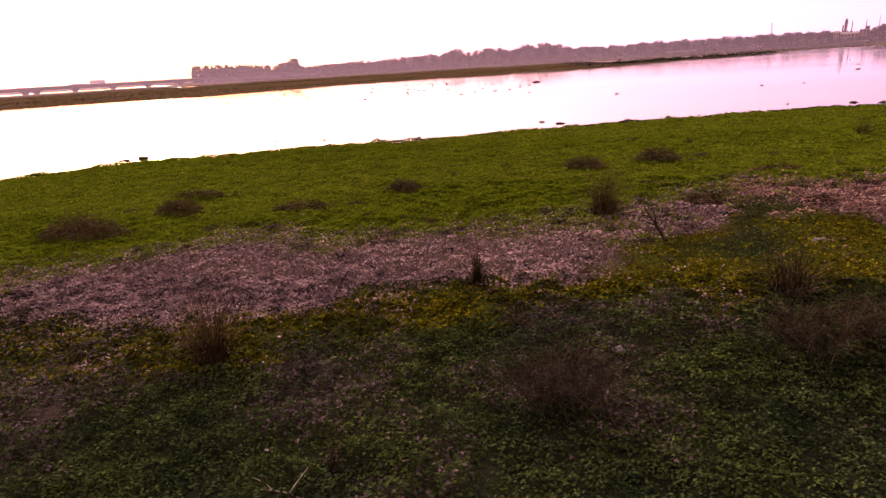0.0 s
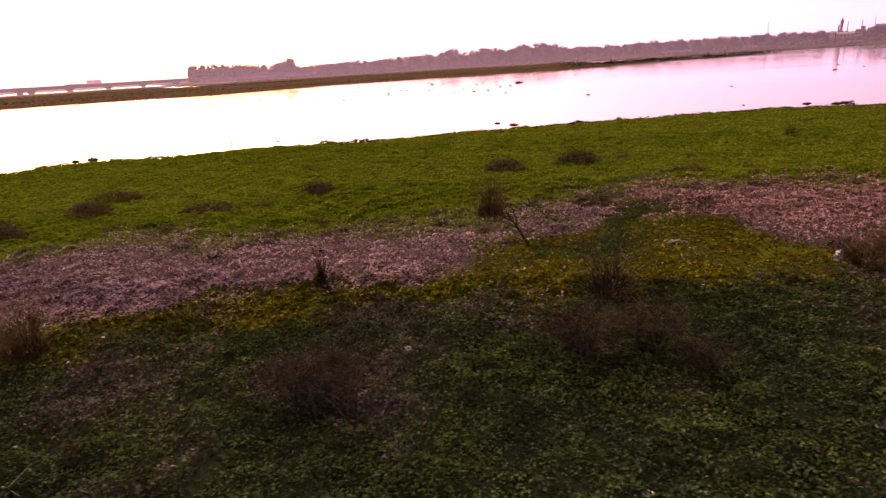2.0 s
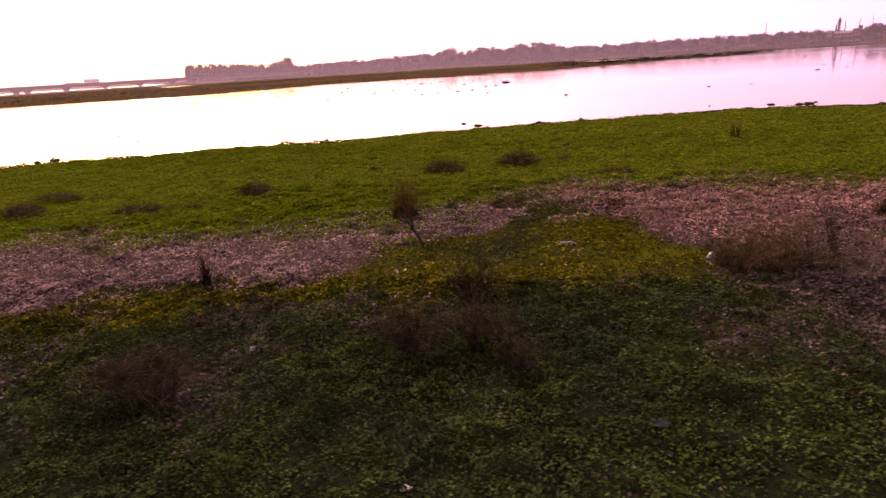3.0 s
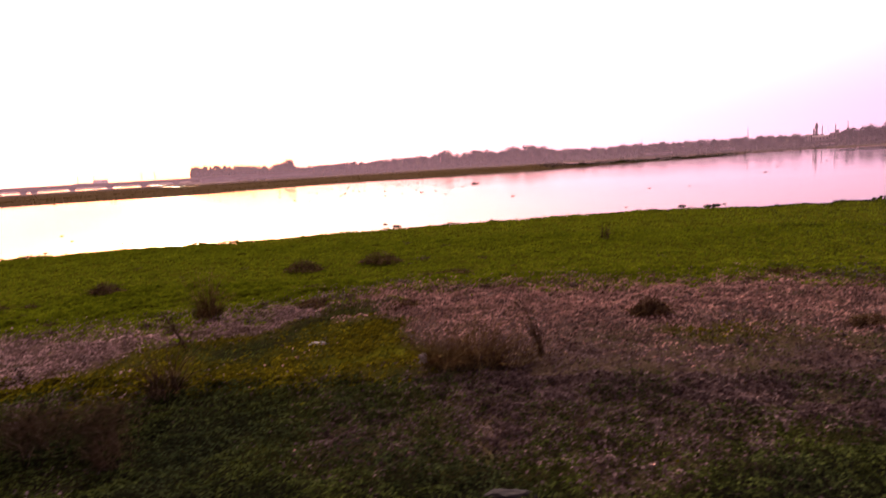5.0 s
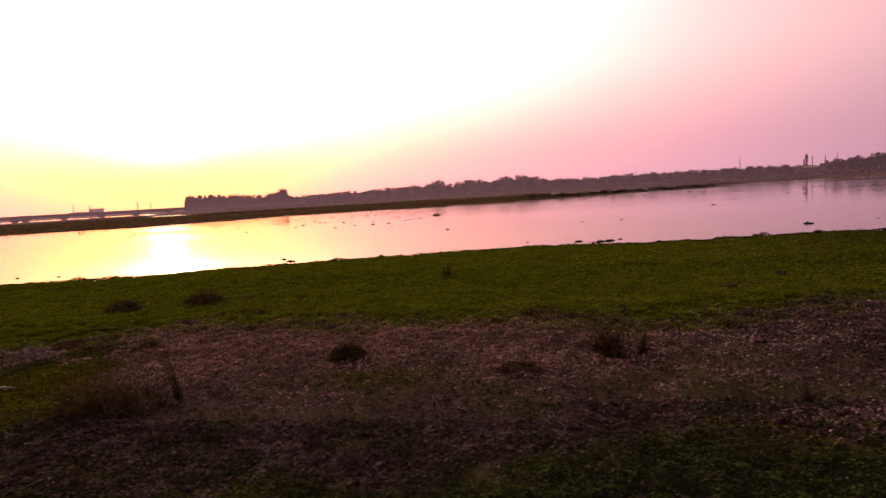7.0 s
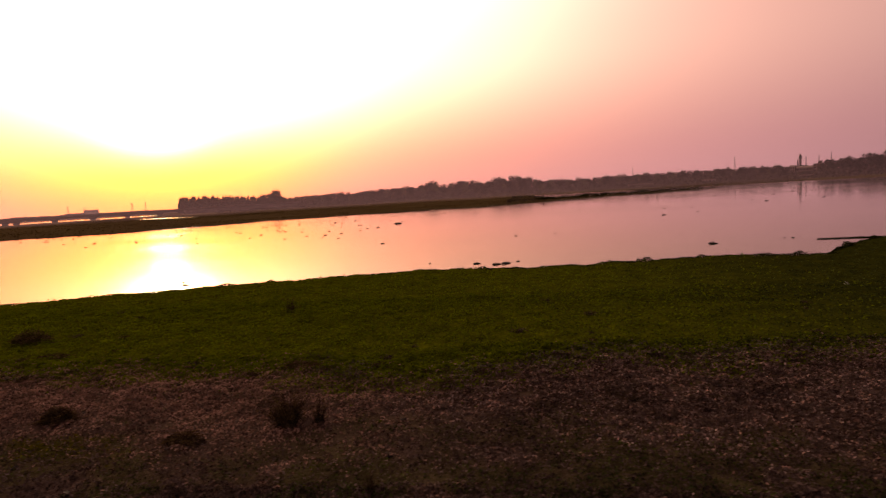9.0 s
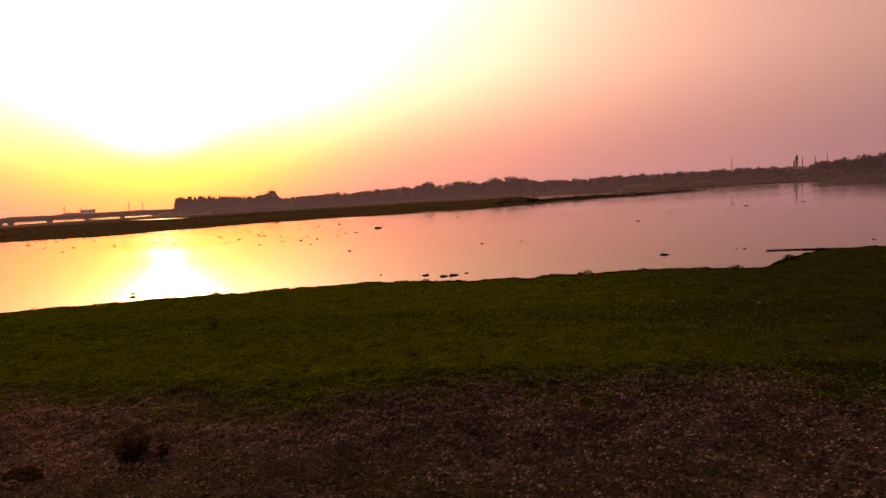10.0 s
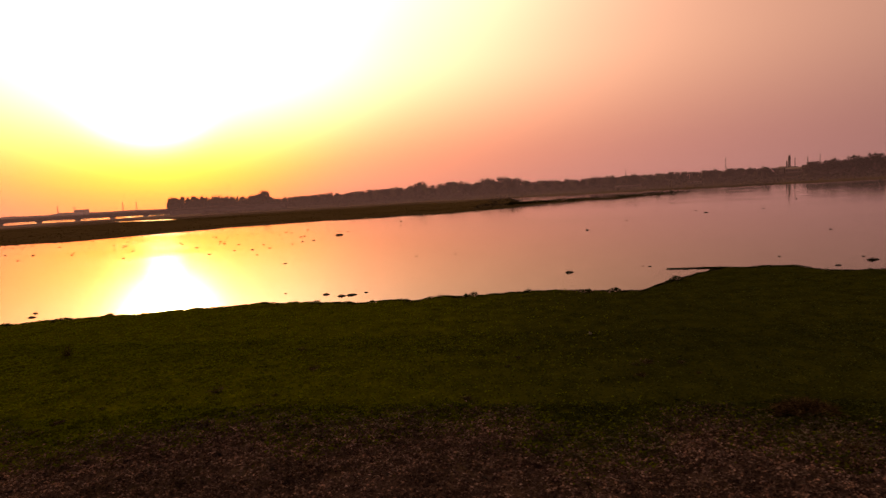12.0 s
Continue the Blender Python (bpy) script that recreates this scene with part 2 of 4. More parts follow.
CONCRETE = simple("weathered_concrete", [(0.3, (0.11, 0.095, 0.085)), (0.7, (0.20, 0.175, 0.16))], 0.4)
WALL_PALE = simple("pale_rendered_wall", [(0.3, (0.15, 0.13, 0.12)), (0.7, (0.28, 0.25, 0.23))], 0.3)
METAL = simple("rusty_painted_steel", [(0.3, (0.10, 0.075, 0.065)), (0.7, (0.22, 0.17, 0.15))], 0.8, 0.6)
GLASS = simple("dark_window_glass", [(0.3, (0.02, 0.02, 0.025)), (0.7, (0.05, 0.05, 0.055))], 0.2, 0.15)
PLASTIC_GREY = simple("dusty_grey_plastic", [(0.3, (0.09, 0.085, 0.085)), (0.7, (0.19, 0.18, 0.18))], 14, 0.6)
STACK = simple("dark_brick_stack", [(0.3, (0.035, 0.028, 0.026)), (0.7, (0.075, 0.060, 0.056))], 0.5)
PLASTIC = simple("crumpled_white_plastic", [(0.3, (0.24, 0.22, 0.22)), (0.7, (0.42, 0.40, 0.40))], 14, 0.45)
BOARD = simple("pale_broken_board", [(0.3, (0.26, 0.20, 0.15)), (0.7, (0.44, 0.36, 0.28))], 10, 0.7)
ROOT_BLACK = simple("near_black_roots", [(0.3, (0.006, 0.005, 0.004)), (0.7, (0.018, 0.015, 0.011))], 9)
STONE = simple("grey_mud_stone", [(0.3, (0.009, 0.009, 0.010)), (0.7, (0.022, 0.021, 0.023))], 7)

# ---- small helpers ----
rng = np.random.default_rng(7)


def np_mesh(name, v, f, smooth=False):
    me = bpy.data.meshes.new(name)
    v, f = np.asarray(v, dtype=np.float32), np.asarray(f, dtype=np.int32)
    k = f.shape[1]
    me.vertices.add(len(v))
    me.vertices.foreach_set("co", v.ravel())
    me.loops.add(f.size)
    me.loops.foreach_set("vertex_index", f.ravel())
    me.polygons.add(len(f))
    me.polygons.foreach_set("loop_start", np.arange(0, f.size, k, dtype=np.int32))
    if smooth:
        me.polygons.foreach_set("use_smooth", np.ones(len(f), dtype=bool))
    me.update(calc_edges=True)
    return me


def part(name, me, mat, parent=None, label="", kind=""):
    """Links a mesh, or a bmesh, as one object, under a thing or a part if one is given."""
    if isinstance(me, bmesh.types.BMesh):
        bm, me = me, bpy.data.meshes.new(name)
        bm.to_mesh(me)
        bm.free()
    if not me.materials:
        me.materials.append(mat)
    ob = new(name, me)
    if parent is not None:
        ob.parent = parent
    return tagged(ob, label, kind=kind)


def thing(name, x, y, z, label, category, group="", turn=0.0, size=1.0):
    ob = new(name)
    ob.matrix_basis = pose(x, y, z, 0, 0, turn) @ Matrix.Scale(size, 4)
    ob.empty_display_size = 0.2
    return tagged(ob, label, category, group)


def set_down(proto, m, placed):
    """Puts the first of a kind at the pose m, and then copies of it."""
    if proto in placed:
        copy_thing(proto, m @ Matrix.Diagonal([1 / k for k in proto.matrix_basis.to_scale()] + [1]))
    else:
        placed.append(proto)
        proto.matrix_basis = m


def lattice_noise(x, y, cell, seed):
    """Smooth value noise in -1..1."""
    u, v = np.asarray(x) / cell, np.asarray(y) / cell
    i, j = np.floor(u).astype(np.int64), np.floor(v).astype(np.int64)
    a, b = u - i, v - j
    a, b = a * a * (3 - 2 * a), b * b * (3 - 2 * b)

    def h(p, q):
        k = np.sin((p * 127.1 + q * 311.7 + seed * 74.7) % 6283.0) * 43758.5453
        return (k - np.floor(k)) * 2 - 1
    return (h(i, j) * (1 - a) + h(i + 1, j) * a) * (1 - b) + (h(i, j + 1) * (1 - a) + h(i + 1, j + 1) * a) * b


def tubes(p0, p1, p2, r0, r1, segs=3, sides=3):
    """Tapered curved stems, one for each row of the three control points."""
    p0, p1, p2 = (np.asarray(p, dtype=float) for p in (p0, p1, p2))
    n = len(p0)
    r0, r1 = np.broadcast_to(r0, n), np.broadcast_to(r1, n)
    t = np.linspace(0, 1, segs + 1)[None, :, None]
    c = (1 - t) ** 2 * p0[:, None] + 2 * t * (1 - t) * p1[:, None] + t * t * p2[:, None]
    d = p2 - p0
    d /= np.linalg.norm(d, axis=1, keepdims=True) + 1e-9
    ref = np.where(np.abs(d[:, 2:3]) < 0.9, np.array([[0, 0, 1.0]]), np.array([[1.0, 0, 0]]))
    s = np.cross(d, ref)
    s /= np.linalg.norm(s, axis=1, keepdims=True)
    w = np.cross(d, s)
    ang = np.linspace(0, 2 * np.pi, sides, endpoint=False)
    ring = np.cos(ang)[None, :, None] * s[:, None] + np.sin(ang)[None, :, None] * w[:, None]
    rad = r0[:, None] * (1 - t[0, :, 0])[None] + r1[:, None] * t[0, :, 0][None]
    v = c[:, :, None] + ring[:, None] * rad[:, :, None, None]
    base = (np.arange(n) * (segs + 1) * sides)[:, None, None]
    k, a = np.arange(segs)[None, :, None] * sides, np.arange(sides)[None, None]
    q = np.stack([base + k + a, base + k + (a + 1) % sides, base + k + sides + (a + 1) % sides, base + k + sides + a], -1)
    return v.reshape(-1, 3), q.reshape(-1, 4)


def leaves(p, size, tilt=0.6, narrow=0.75, out=None):
    """Small folded leaves at the points p: two faces each, along the midrib."""
    n = len(p)
    size = np.broadcast_to(size, n)[:, None]
    az, up = out if out is not None else (rng.uniform(0, 2 * np.pi, n), rng.uniform(-0.2, 1.0, n) * tilt)
    d = np.stack([np.cos(az) * np.cos(up), np.sin(az) * np.cos(up), np.sin(up)], 1)
    s = np.stack([-np.sin(az), np.cos(az), rng.uniform(-0.5, 0.5, n)], 1)
    lift = np.array([[0, 0, 1.0]]) * rng.uniform(0.0, 0.35, (n, 1))
    base, tip = p - d * size * 0.5, p + d * size * 0.5
    left = p + (s * narrow * 0.5 + lift) * size
    right = p + (-s * narrow * 0.5 + lift) * size
    v = np.stack([base, right, tip, left], 1).reshape(-1, 3)
    k = np.arange(n)[:, None] * 4
    f = np.stack([k + [[0, 1, 2]], k + [[0, 2, 3]]], 1).reshape(-1, 3)
    return v, f


def blob(name, sx, sy, sz, rough, seed, subdiv=3, flat=True):
    bm = bmesh.new()
    bmesh.ops.create_icosphere(bm, subdivisions=subdiv, radius=1.0)
    for v in bm.verts:
        k = 1 + rough * noise.fractal(v.co * 1.7 + Vector((seed, 0, 0)), 1.0, 2.0, 3)
        v.co = Vector((v.co.x * sx * k, v.co.y * sy * k, v.co.z * sz * k))
        if flat and v.co.z < -0.25 * sz:
            v.co.z = -0.25 * sz
    return bm


def box(bm, x0, x1, y0, y1, z0, z1, bevel=0.0):
    r = bmesh.ops.create_cube(bm, size=1)["verts"]
    for v in r:
        v.co = (x0 + (v.co.x + 0.5) * (x1 - x0), y0 + (v.co.y + 0.5) * (y1 - y0), z0 + (v.co.z + 0.5) * (z1 - z0))
    if bevel:
        edges = list({e for v in r for e in v.link_edges})
        bmesh.ops.bevel(bm, geom=edges, offset=bevel, segments=2, affect="EDGES")
    return bm


# ---- the plan: shores and covers ----
SHORE = [(-300, -61.1), (-60, -6.1), (-24, 26.2), (-21, 28.4), (-19.3, 31.0), (-16.4, 31.8), (-13.3, 32.9), (-10.4, 34.8), (-6.7, 35.7), (-2.8, 36.5),
         (0.5, 37.8), (4, 39.2), (8, 40.4), (16.4, 43.1), (25, 45.5), (28.2, 46.3), (31, 45.9), (37.5, 45.4), (46, 46.9), (54, 46.8), (57.2, 46.4), (58.8, 48.7), (62, 51.9), (63.5, 54.3),
         (67, 55.6), (72.2, 55.8), (73.2, 52.4), (77.7, 51.5), (95, 53.9), (140, 68.9), (900, 118.9)]
FAR = [(-900, 60), (-300, 110), (-145, 150), (-115, 155), (-88, 162), (-72, 188), (-58, 213), (-32, 225), (5, 237), (22, 234), (53, 285),
       (80, 310), (107, 332), (166, 394), (174, 404)]
BACK = [(40, 550), (58, 545), (140, 520), (215, 500), (268, 480), (350, 470), (560, 440), (900, 400)]
TOP = [(-14, 9), (-8, 10.9), (-5.3, 12.2), (-4.5, 13.5), (-2.7, 14.8), (-0.9, 13.2), (2.3, 14.6), (6, 15), (9.2, 16.6), (11.2, 19), (12.6, 20.8),
       (15.5, 19.3), (18.7, 20.4), (21.8, 19.3), (26, 19.9), (29.6, 18.3), (31.2, 17.8), (35.3, 20), (37.5, 20.7), (40.4, 20), (47.8, 20.8),
       (48.5, 18.2), (51, 18.2), (52.2, 19.8), (53.9, 20.8), (55.4, 19.4), (58, 19), (90, 18)]
LOW = [(-14, 7), (-5.3, 8.1), (0.4, 8.6), (1.6, 9.4), (3.7, 10.3), (5.8, 10.9), (7.5, 12.1), (8.9, 13.8), (10.4, 15.3), (12.2, 17.5),
       (12.6, 9.6), (13.7, 8.2), (14.6, 7.8), (15.4, 7.2), (17.6, 7.0), (20.6, 8.1), (25, 9.2), (28.5, 9.9), (34, 10.2), (50, 11), (90, 12)]
TONGUE_TOP = [(6.8, 11.4), (8, 12.4), (9.7, 13.3), (10.5, 14.6), (11.9, 15.8), (13.4, 15.0), (15.0, 13.4), (15.8, 12.3)]
TONGUE_LOW = [(6.8, 10.9), (8.0, 10.4), (8.8, 9.7), (9.5, 9.3), (10.3, 10.6), (12, 10.8), (14, 11.1), (15.8, 12.2)]
MUD_PATH = [(12.3, 10.2), (13.2, 10.6), (14.5, 11.1), (16.2, 11.5), (17.4, 11.9)]
BROWN = [(1.8, 6.95, 1.3, 0.6), (6.4, 9.0, 1.5, 0.75), (-2.6, 6.0, 2.1, 0.9), (13.4, 9.6, 1.2, 0.5)]


def line(table, x):
    return np.interp(x, [p[0] for p in table], [p[1] for p in table])


def step(d, soft):
    k = np.clip(d / soft * 0.5 + 0.5, 0, 1)
    return k * k * (3 - 2 * k)


def shore_y(x):
    return line(SHORE, x) + 0.45 * lattice_noise(x, x * 0, 2.2, 3) + 0.35 * lattice_noise(x, x * 0, 0.7, 4)


def covers(x, y):
    """How much dead litter, yellow-green weed and far-bank grass covers the ground at x, y."""
    u = x + 0.9 * lattice_noise(x, y, 1.9, 11) + 0.4 * lattice_noise(x, y, 0.6, 12)
    w = y + 0.6 * lattice_noise(x, y, 1.7, 13) + 0.35 * lattice_noise(x, y, 0.5, 14)
    tongue = step(w - line(TONGUE_LOW, u), 0.9) * step(line(TONGUE_TOP, u) - w, 0.9) * step(u - 6.9, 0.6) * step(15.7 - u, 0.5)
    litter = step(line(TOP, u) + 0.25 - w, 2.6) * step(w - line(LOW, u), 1.0) * (1 - tongue)
    spot = np.exp(-(((u - 22.8) / 1.5) ** 2 + ((w - 13.5) / 0.8) ** 2) ** 2) + 0.6 * np.exp(-(((u - 30.2) / 2.0) ** 2 + ((w - 10.7) / 0.5) ** 2) ** 2)
    strip = step(w - line(LOW, u) + 1.6, 0.7) * step(line(LOW, u) - w + 0.2, 0.5) * step(11.5 - u, 1.5) * step(u + 4, 3)
    brown = step(lattice_noise(x, y, 2.1, 21) + 0.5 * lattice_noise(x, y, 0.7, 22) - 0.35, 0.6) * step(line(LOW, u) - w, 0.5) * (0.10 + 0.24 * step(9.5 - u, 2.5))
    weak = 0.5 * step(lattice_noise(x, y, 1.2, 23) - 0.25, 0.4) * litter
    yellow = np.maximum(np.maximum(tongue, strip * (0.45 + 0.55 * step(lattice_noise(x, y, 0.9, 24) + 0.2, 0.5))), spot * 0.85)
    dull = step(11.8 - u, 1.4) * step(w - 12.3, 1.0)
    yellow = yellow * (1 - 0.75 * dull * tongue) * (0.45 + 0.55 * step(lattice_noise(x, y, 0.75, 29) + 0.4 * lattice_noise(x, y, 0.3, 30) + 0.25, 0.5))
    trail = np.exp(-((u - np.interp(w, [p[0] for p in MUD_PATH], [p[1] for p in MUD_PATH])) / 0.42) ** 2) * step(w - 12.2, 0.5) * step(17.2 - w, 0.6)
    yellow = yellow * (1 - 0.9 * trail)
    for bx, by, rx, ry in BROWN:
        brown = np.maximum(brown, 0.5 * np.exp(-(((u - bx) / rx) ** 2 + ((w - by) / ry) ** 2) ** 2) * step(lattice_noise(x, y, 0.5, 33) + 0.3, 0.6))
    far = step(y - 90, 10)
    litter = np.maximum(litter * (1 - spot * 0.4) - weak * 0.35, brown)
    creep = np.clip(step(line(LOW, u) - w, 0.8) * (1 - yellow), 0, 1)
    # dark weed below the tongue, which also paints the reed thicket's shade
    under = step(line(TONGUE_LOW, u) + 0.3 - w, 0.6) * step(16.5 - u, 2.5) * step(u - 11.5, 1.0)
    litter = litter * (1 - under * step(0.35 - lattice_noise(x, y, 1.1, 25), 0.5) * 0.85)
    wet = np.exp(-(((u - 11.6) / 1.7) ** 2 + ((w - 17.8) / 1.5) ** 2) ** 2) * step(lattice_noise(x, y, 0.8, 26) + 0.35, 0.5)
    litter, creep = litter * (1 - 0.5 * wet), np.maximum(creep, 0.45 * wet)
    # lower litter band made darker: creeping weed mixed in by noise
    darker = step(line(LOW, u) + 4.0 - w, 2.4) * step(u - 13.5, 2.0) * step(lattice_noise(x, y, 0.9, 27) + 0.5 * lattice_noise(x, y, 0.35, 28) + 0.05, 0.5)
    litter, creep = litter * (1 - 0.55 * darker), np.maximum(creep, 0.62 * darker)
    litter = litter * (1 - 0.85 * trail)
    # ground under the mat turns darker beyond about x 46
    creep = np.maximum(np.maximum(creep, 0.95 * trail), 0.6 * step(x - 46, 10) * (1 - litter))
    return np.clip(litter, 0, 1) * (1 - far), np.clip(yellow, 0, 1) * (1 - far), far, np.maximum(creep, under * 0.8)


def land(x, y):
    """Signed: above 0 on land, below 0 under water, in metres from the shore."""
    near = shore_y(x) - y
    wob = 3.0 * lattice_noise(x, y, 14, 31) + 1.2 * lattice_noise(x, y, 5, 32)
    far = y - line(FAR, x) + wob
    spit_wide = np.interp(x, [40, 55, 110, 160, 174], [300, 34, 17, 7, 0])
    channel = np.where(x > 40, np.minimum(line(BACK, x) + wob - y, y - line(FAR, x) - spit_wide), -50)
    channel = np.where(x > 174, line(BACK, x) + wob - y, channel)
    far = np.minimum(far, -channel)
    pond = 1 - np.hypot((x + 245) * 0.84 + (y - 428) * -0.54, ((x + 245) * 0.54 + (y - 428) * 0.84) * 3.0) / 46
    far = np.minimum(far, -pond * 20)
    # the far arm of the river, under the bridge
    a, b = (x + 431.5) * 0.7986 + (y - 607) * 0.6018, -(x + 431.5) * 0.6018 + (y - 607) * 0.7986
    far = np.minimum(far, np.maximum(np.maximum(-420 - a, a - 62), np.maximum(-12 - b, b - 480)) + wob * 2)
    return np.where(y < 100, near, far)


def ground_z(x, y):
    d = land(x, y)
    near = y < 100
    edge = np.where(near, step(d, 0.5), step(d, 5.0))
    bumps = 0.02 + 0.045 * lattice_noise(x, y, 0.55, 41) + 0.03 * lattice_noise(x, y, 1.9, 42) + 0.04 * lattice_noise(x, y, 6.0, 43)
    top = np.where(near, bumps, 0.45 - 0.25 * step(x - 60, 30) * step(480 - y, 30) + 0.5 * lattice_noise(x, y, 40, 44) * (1 - 0.7 * step(x - 60, 30) * step(480 - y, 30)) + np.clip((y - 600) / 400, 0, 2))
    return -0.75 + (top + 0.75) * edge


def graded(points):
    out = []
    for a, b, n in points:
        out.append(np.linspace(a, b, n, endpoint=False))
    return np.concatenate(out)


def far_steps(a, b, n):
    return a + (b - a) * np.linspace(0, 1, n) ** 3


def build_ground():
    xs = np.concatenate([-far_steps(340, 4500, 14)[::-1], graded([(-340, -30, 62), (-30, 85, 400), (85, 420, 67)]), far_steps(420, 4500, 14)])
    ys = np.concatenate([np.array([-900.0, -400, -200, -110]), graded([(-60, 2, 50), (2, 24, 100), (24, 60, 130), (60, 140, 10), (140, 560, 105)]), far_steps(560, 4600, 18)])
    gx, gy = np.meshgrid(xs, ys)
    x, y = gx.ravel(), gy.ravel()
    v = np.stack([x, y, ground_z(x, y)], 1)
    nx, ny = len(xs), len(ys)
    k = (np.arange(ny - 1)[:, None] * nx + np.arange(nx - 1)[None]).ravel()
    me = np_mesh("ground", v, np.stack([k, k + 1, k + nx + 1, k + nx], 1), True)
    att = me.attributes.new("cover", "FLOAT_COLOR", "POINT")
    att.data.foreach_set("color", np.stack(covers(x, y), 1).astype(np.float32).ravel())
    ob = part("ground", me, GROUND)
    tagged(ob, "weedy river floodplain with green mats and dead brown litter", "ground", kind="structure")


def build_water():
    xs, ys = np.linspace(-4500, 4500, 31), np.linspace(-900, 4600, 31)
    gx, gy = np.meshgrid(xs, ys)
    v = np.stack([gx.ravel(), gy.ravel(), np.full(gx.size, -0.14)], 1)
    k = (np.arange(30)[:, None] * 31 + np.arange(30)[None]).ravel()
    ob = part("water", np_mesh("water", v, np.stack([k, k + 1, k + 32, k + 31], 1)), WATER)
    tagged(ob, "calm wide river reflecting the evening sky", "river", kind="structure")


build_ground()
build_water()

# ---- leaves that cover the ground ----


def scatter(n, x0, x1, y0, y1):
    return rng.uniform(x0, x1, n) + rng.normal(0, 1.2, n), rng.uniform(y0, y1, n)


def build_leaf_cover():
    spots = [scatter(70000, -10, 48, -6, 4.2), scatter(270000, -8, 26, 3.4, 11), scatter(32000, -12, 0, 7, 17), scatter(100000, 0, 33, 10, 22), scatter(90000, 26, 46, 5.5, 12), scatter(190000, 33, 70, 10, 23),
             scatter(14000, -26, -10, 10, 18), scatter(150000, -26, 80, 16, 34), scatter(110000, -30, 84, 30, 58)]
    x, y = np.concatenate([s[0] for s in spots]), np.concatenate([s[1] for s in spots])
    cushion = lattice_noise(x, y, 0.26, 81) + 0.6 * lattice_noise(x, y, 0.6, 82)
    keep = (land(x, y) > 0.05) & (x > -0.9 * y - 3) & (x < 50 + 0.9 * y) & (cushion > rng.uniform(-1.4, -0.15, len(x)))
    x, y, cushion = x[keep], y[keep], cushion[keep]
    z = ground_z(x, y) + 0.085 * np.clip(cushion + 0.3, 0, 1.6)
    litter, yellow, _, creep = covers(x, y)
    dice = rng.uniform(0, 1, len(x))
    near_low = creep > rng.uniform(0.2, 0.6, len(x))
    is_litter = dice < np.where(litter > 0.8, 0.995, np.where(litter < 0.3, litter * 0.75, litter * 0.97))
    # near litter takes the brown leaves, so its backlit shade is put into colour
    near_shade = step(line(TOP, x) - 5.2 - y + 1.5 * lattice_noise(x, y, 2.3, 71), 3.2)
    # the brown share also rises with x
    is_brown = is_litter & (rng.uniform(0, 1, len(x)) < np.where(near_low, 0.993, np.maximum(0.12 + step(x - 29, 6) * (0.55 + 0.14 * step(line(TOP, x) - 2.2 - y, 1.5)), near_shade * step(x - 12, 3))))
    is_dead = is_litter & ~is_brown
    is_yellow = ~is_litter & (rng.uniform(0, 1, len(x)) < yellow * (0.62 + 0.3 * step(lattice_noise(x, y, 0.55, 91), 0.5)) + 0.004 * (1 - creep))
    # the mat's share of dark leaves rises with x
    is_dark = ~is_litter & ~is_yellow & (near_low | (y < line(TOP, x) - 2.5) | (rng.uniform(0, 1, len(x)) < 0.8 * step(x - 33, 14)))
    rim = np.exp(-((y - line(TOP, x) - 0.7 + 0.7 * lattice_noise(x, y, 1.6, 92)) / 0.9) ** 2) * step(lattice_noise(x, y, 1.3, 93) + 0.5 * lattice_noise(x, y, 0.5, 94) + 0.2, 0.7)
    is_grey = ~is_litter & ~is_yellow & (rng.uniform(0, 1, len(x)) < 0.6 * rim)
    is_dark = is_dark & ~is_grey
    is_green = ~is_litter & ~is_yellow & ~is_dark & ~is_grey
    edge = 1.5 * lattice_noise(x, y, 2.5, 95) + rng.normal(0, 0.8, len(x))
    is_pale = is_dead & ((x < 11.5 + edge) | ((x > 33 + 2 * edge) & (rng.uniform(0, 1, len(x)) < 0.55)))
    is_dead = is_dead & ~is_pale
    kinds = ((is_pale, LEAF_PALE, "pale_litter", "pale greyish-pink leaf litter lying on the floodplain", (0.055, 0.105), 1.0),
             (is_grey, LEAF_GREY, "withered_weed", "withered grey-green weed leaves where mat meets litter", (0.06, 0.11), 0.9),
             (is_dead, LEAF_DEAD, "leaf_litter", "dead reddish-brown leaf litter lying on the floodplain", (0.055, 0.105), 1.0),
             (is_brown, LEAF_BROWN, "rotting_and_shaded_litter", "dark rotting leaf litter, its near part coloured dark for shade", (0.05, 0.10), 1.1),
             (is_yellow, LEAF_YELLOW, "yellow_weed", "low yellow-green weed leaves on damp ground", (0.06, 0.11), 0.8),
             (is_dark, LEAF_DARK, "creeping_weed", "dark green creeping weed leaves, in the foreground and mixed into the mat", (0.036, 0.078), 0.9),
             (is_green, LEAF_GREEN, "green_weed_mat", "bright green weed mat along the river shore", (0.07, 0.13), 0.7))
    for mask, mat, name, label, (s0, s1), tilt in kinds:
        k = mask.sum()
        p = np.stack([x[mask], y[mask], z[mask] + rng.uniform(0.0, 0.05, k)], 1)
        size = rng.uniform(s0, s1, k) * np.clip(0.75 + p[:, 1] / 50, 0.8, 1.5)
        v, f = leaves(p, size, tilt)
        tagged(part(name, np_mesh(name, v, f), mat), label, "ground cover", kind="stuff")
    # ragged rim of taller plants along the water
    n = 50000
    x = rng.uniform(-28, 84, n)
    y = shore_y(x) - np.abs(rng.normal(0, 0.35, n)) + 0.03 + 0.3 * np.clip(lattice_noise(x, x * 0, 0.9, 53) - 0.35, 0, 1)
    tall = 0.03 + 0.48 * np.clip(lattice_noise(x, x * 0, 1.1, 51) + 0.3 * lattice_noise(x, x * 0, 0.3, 52) - 0.25, 0, 1)
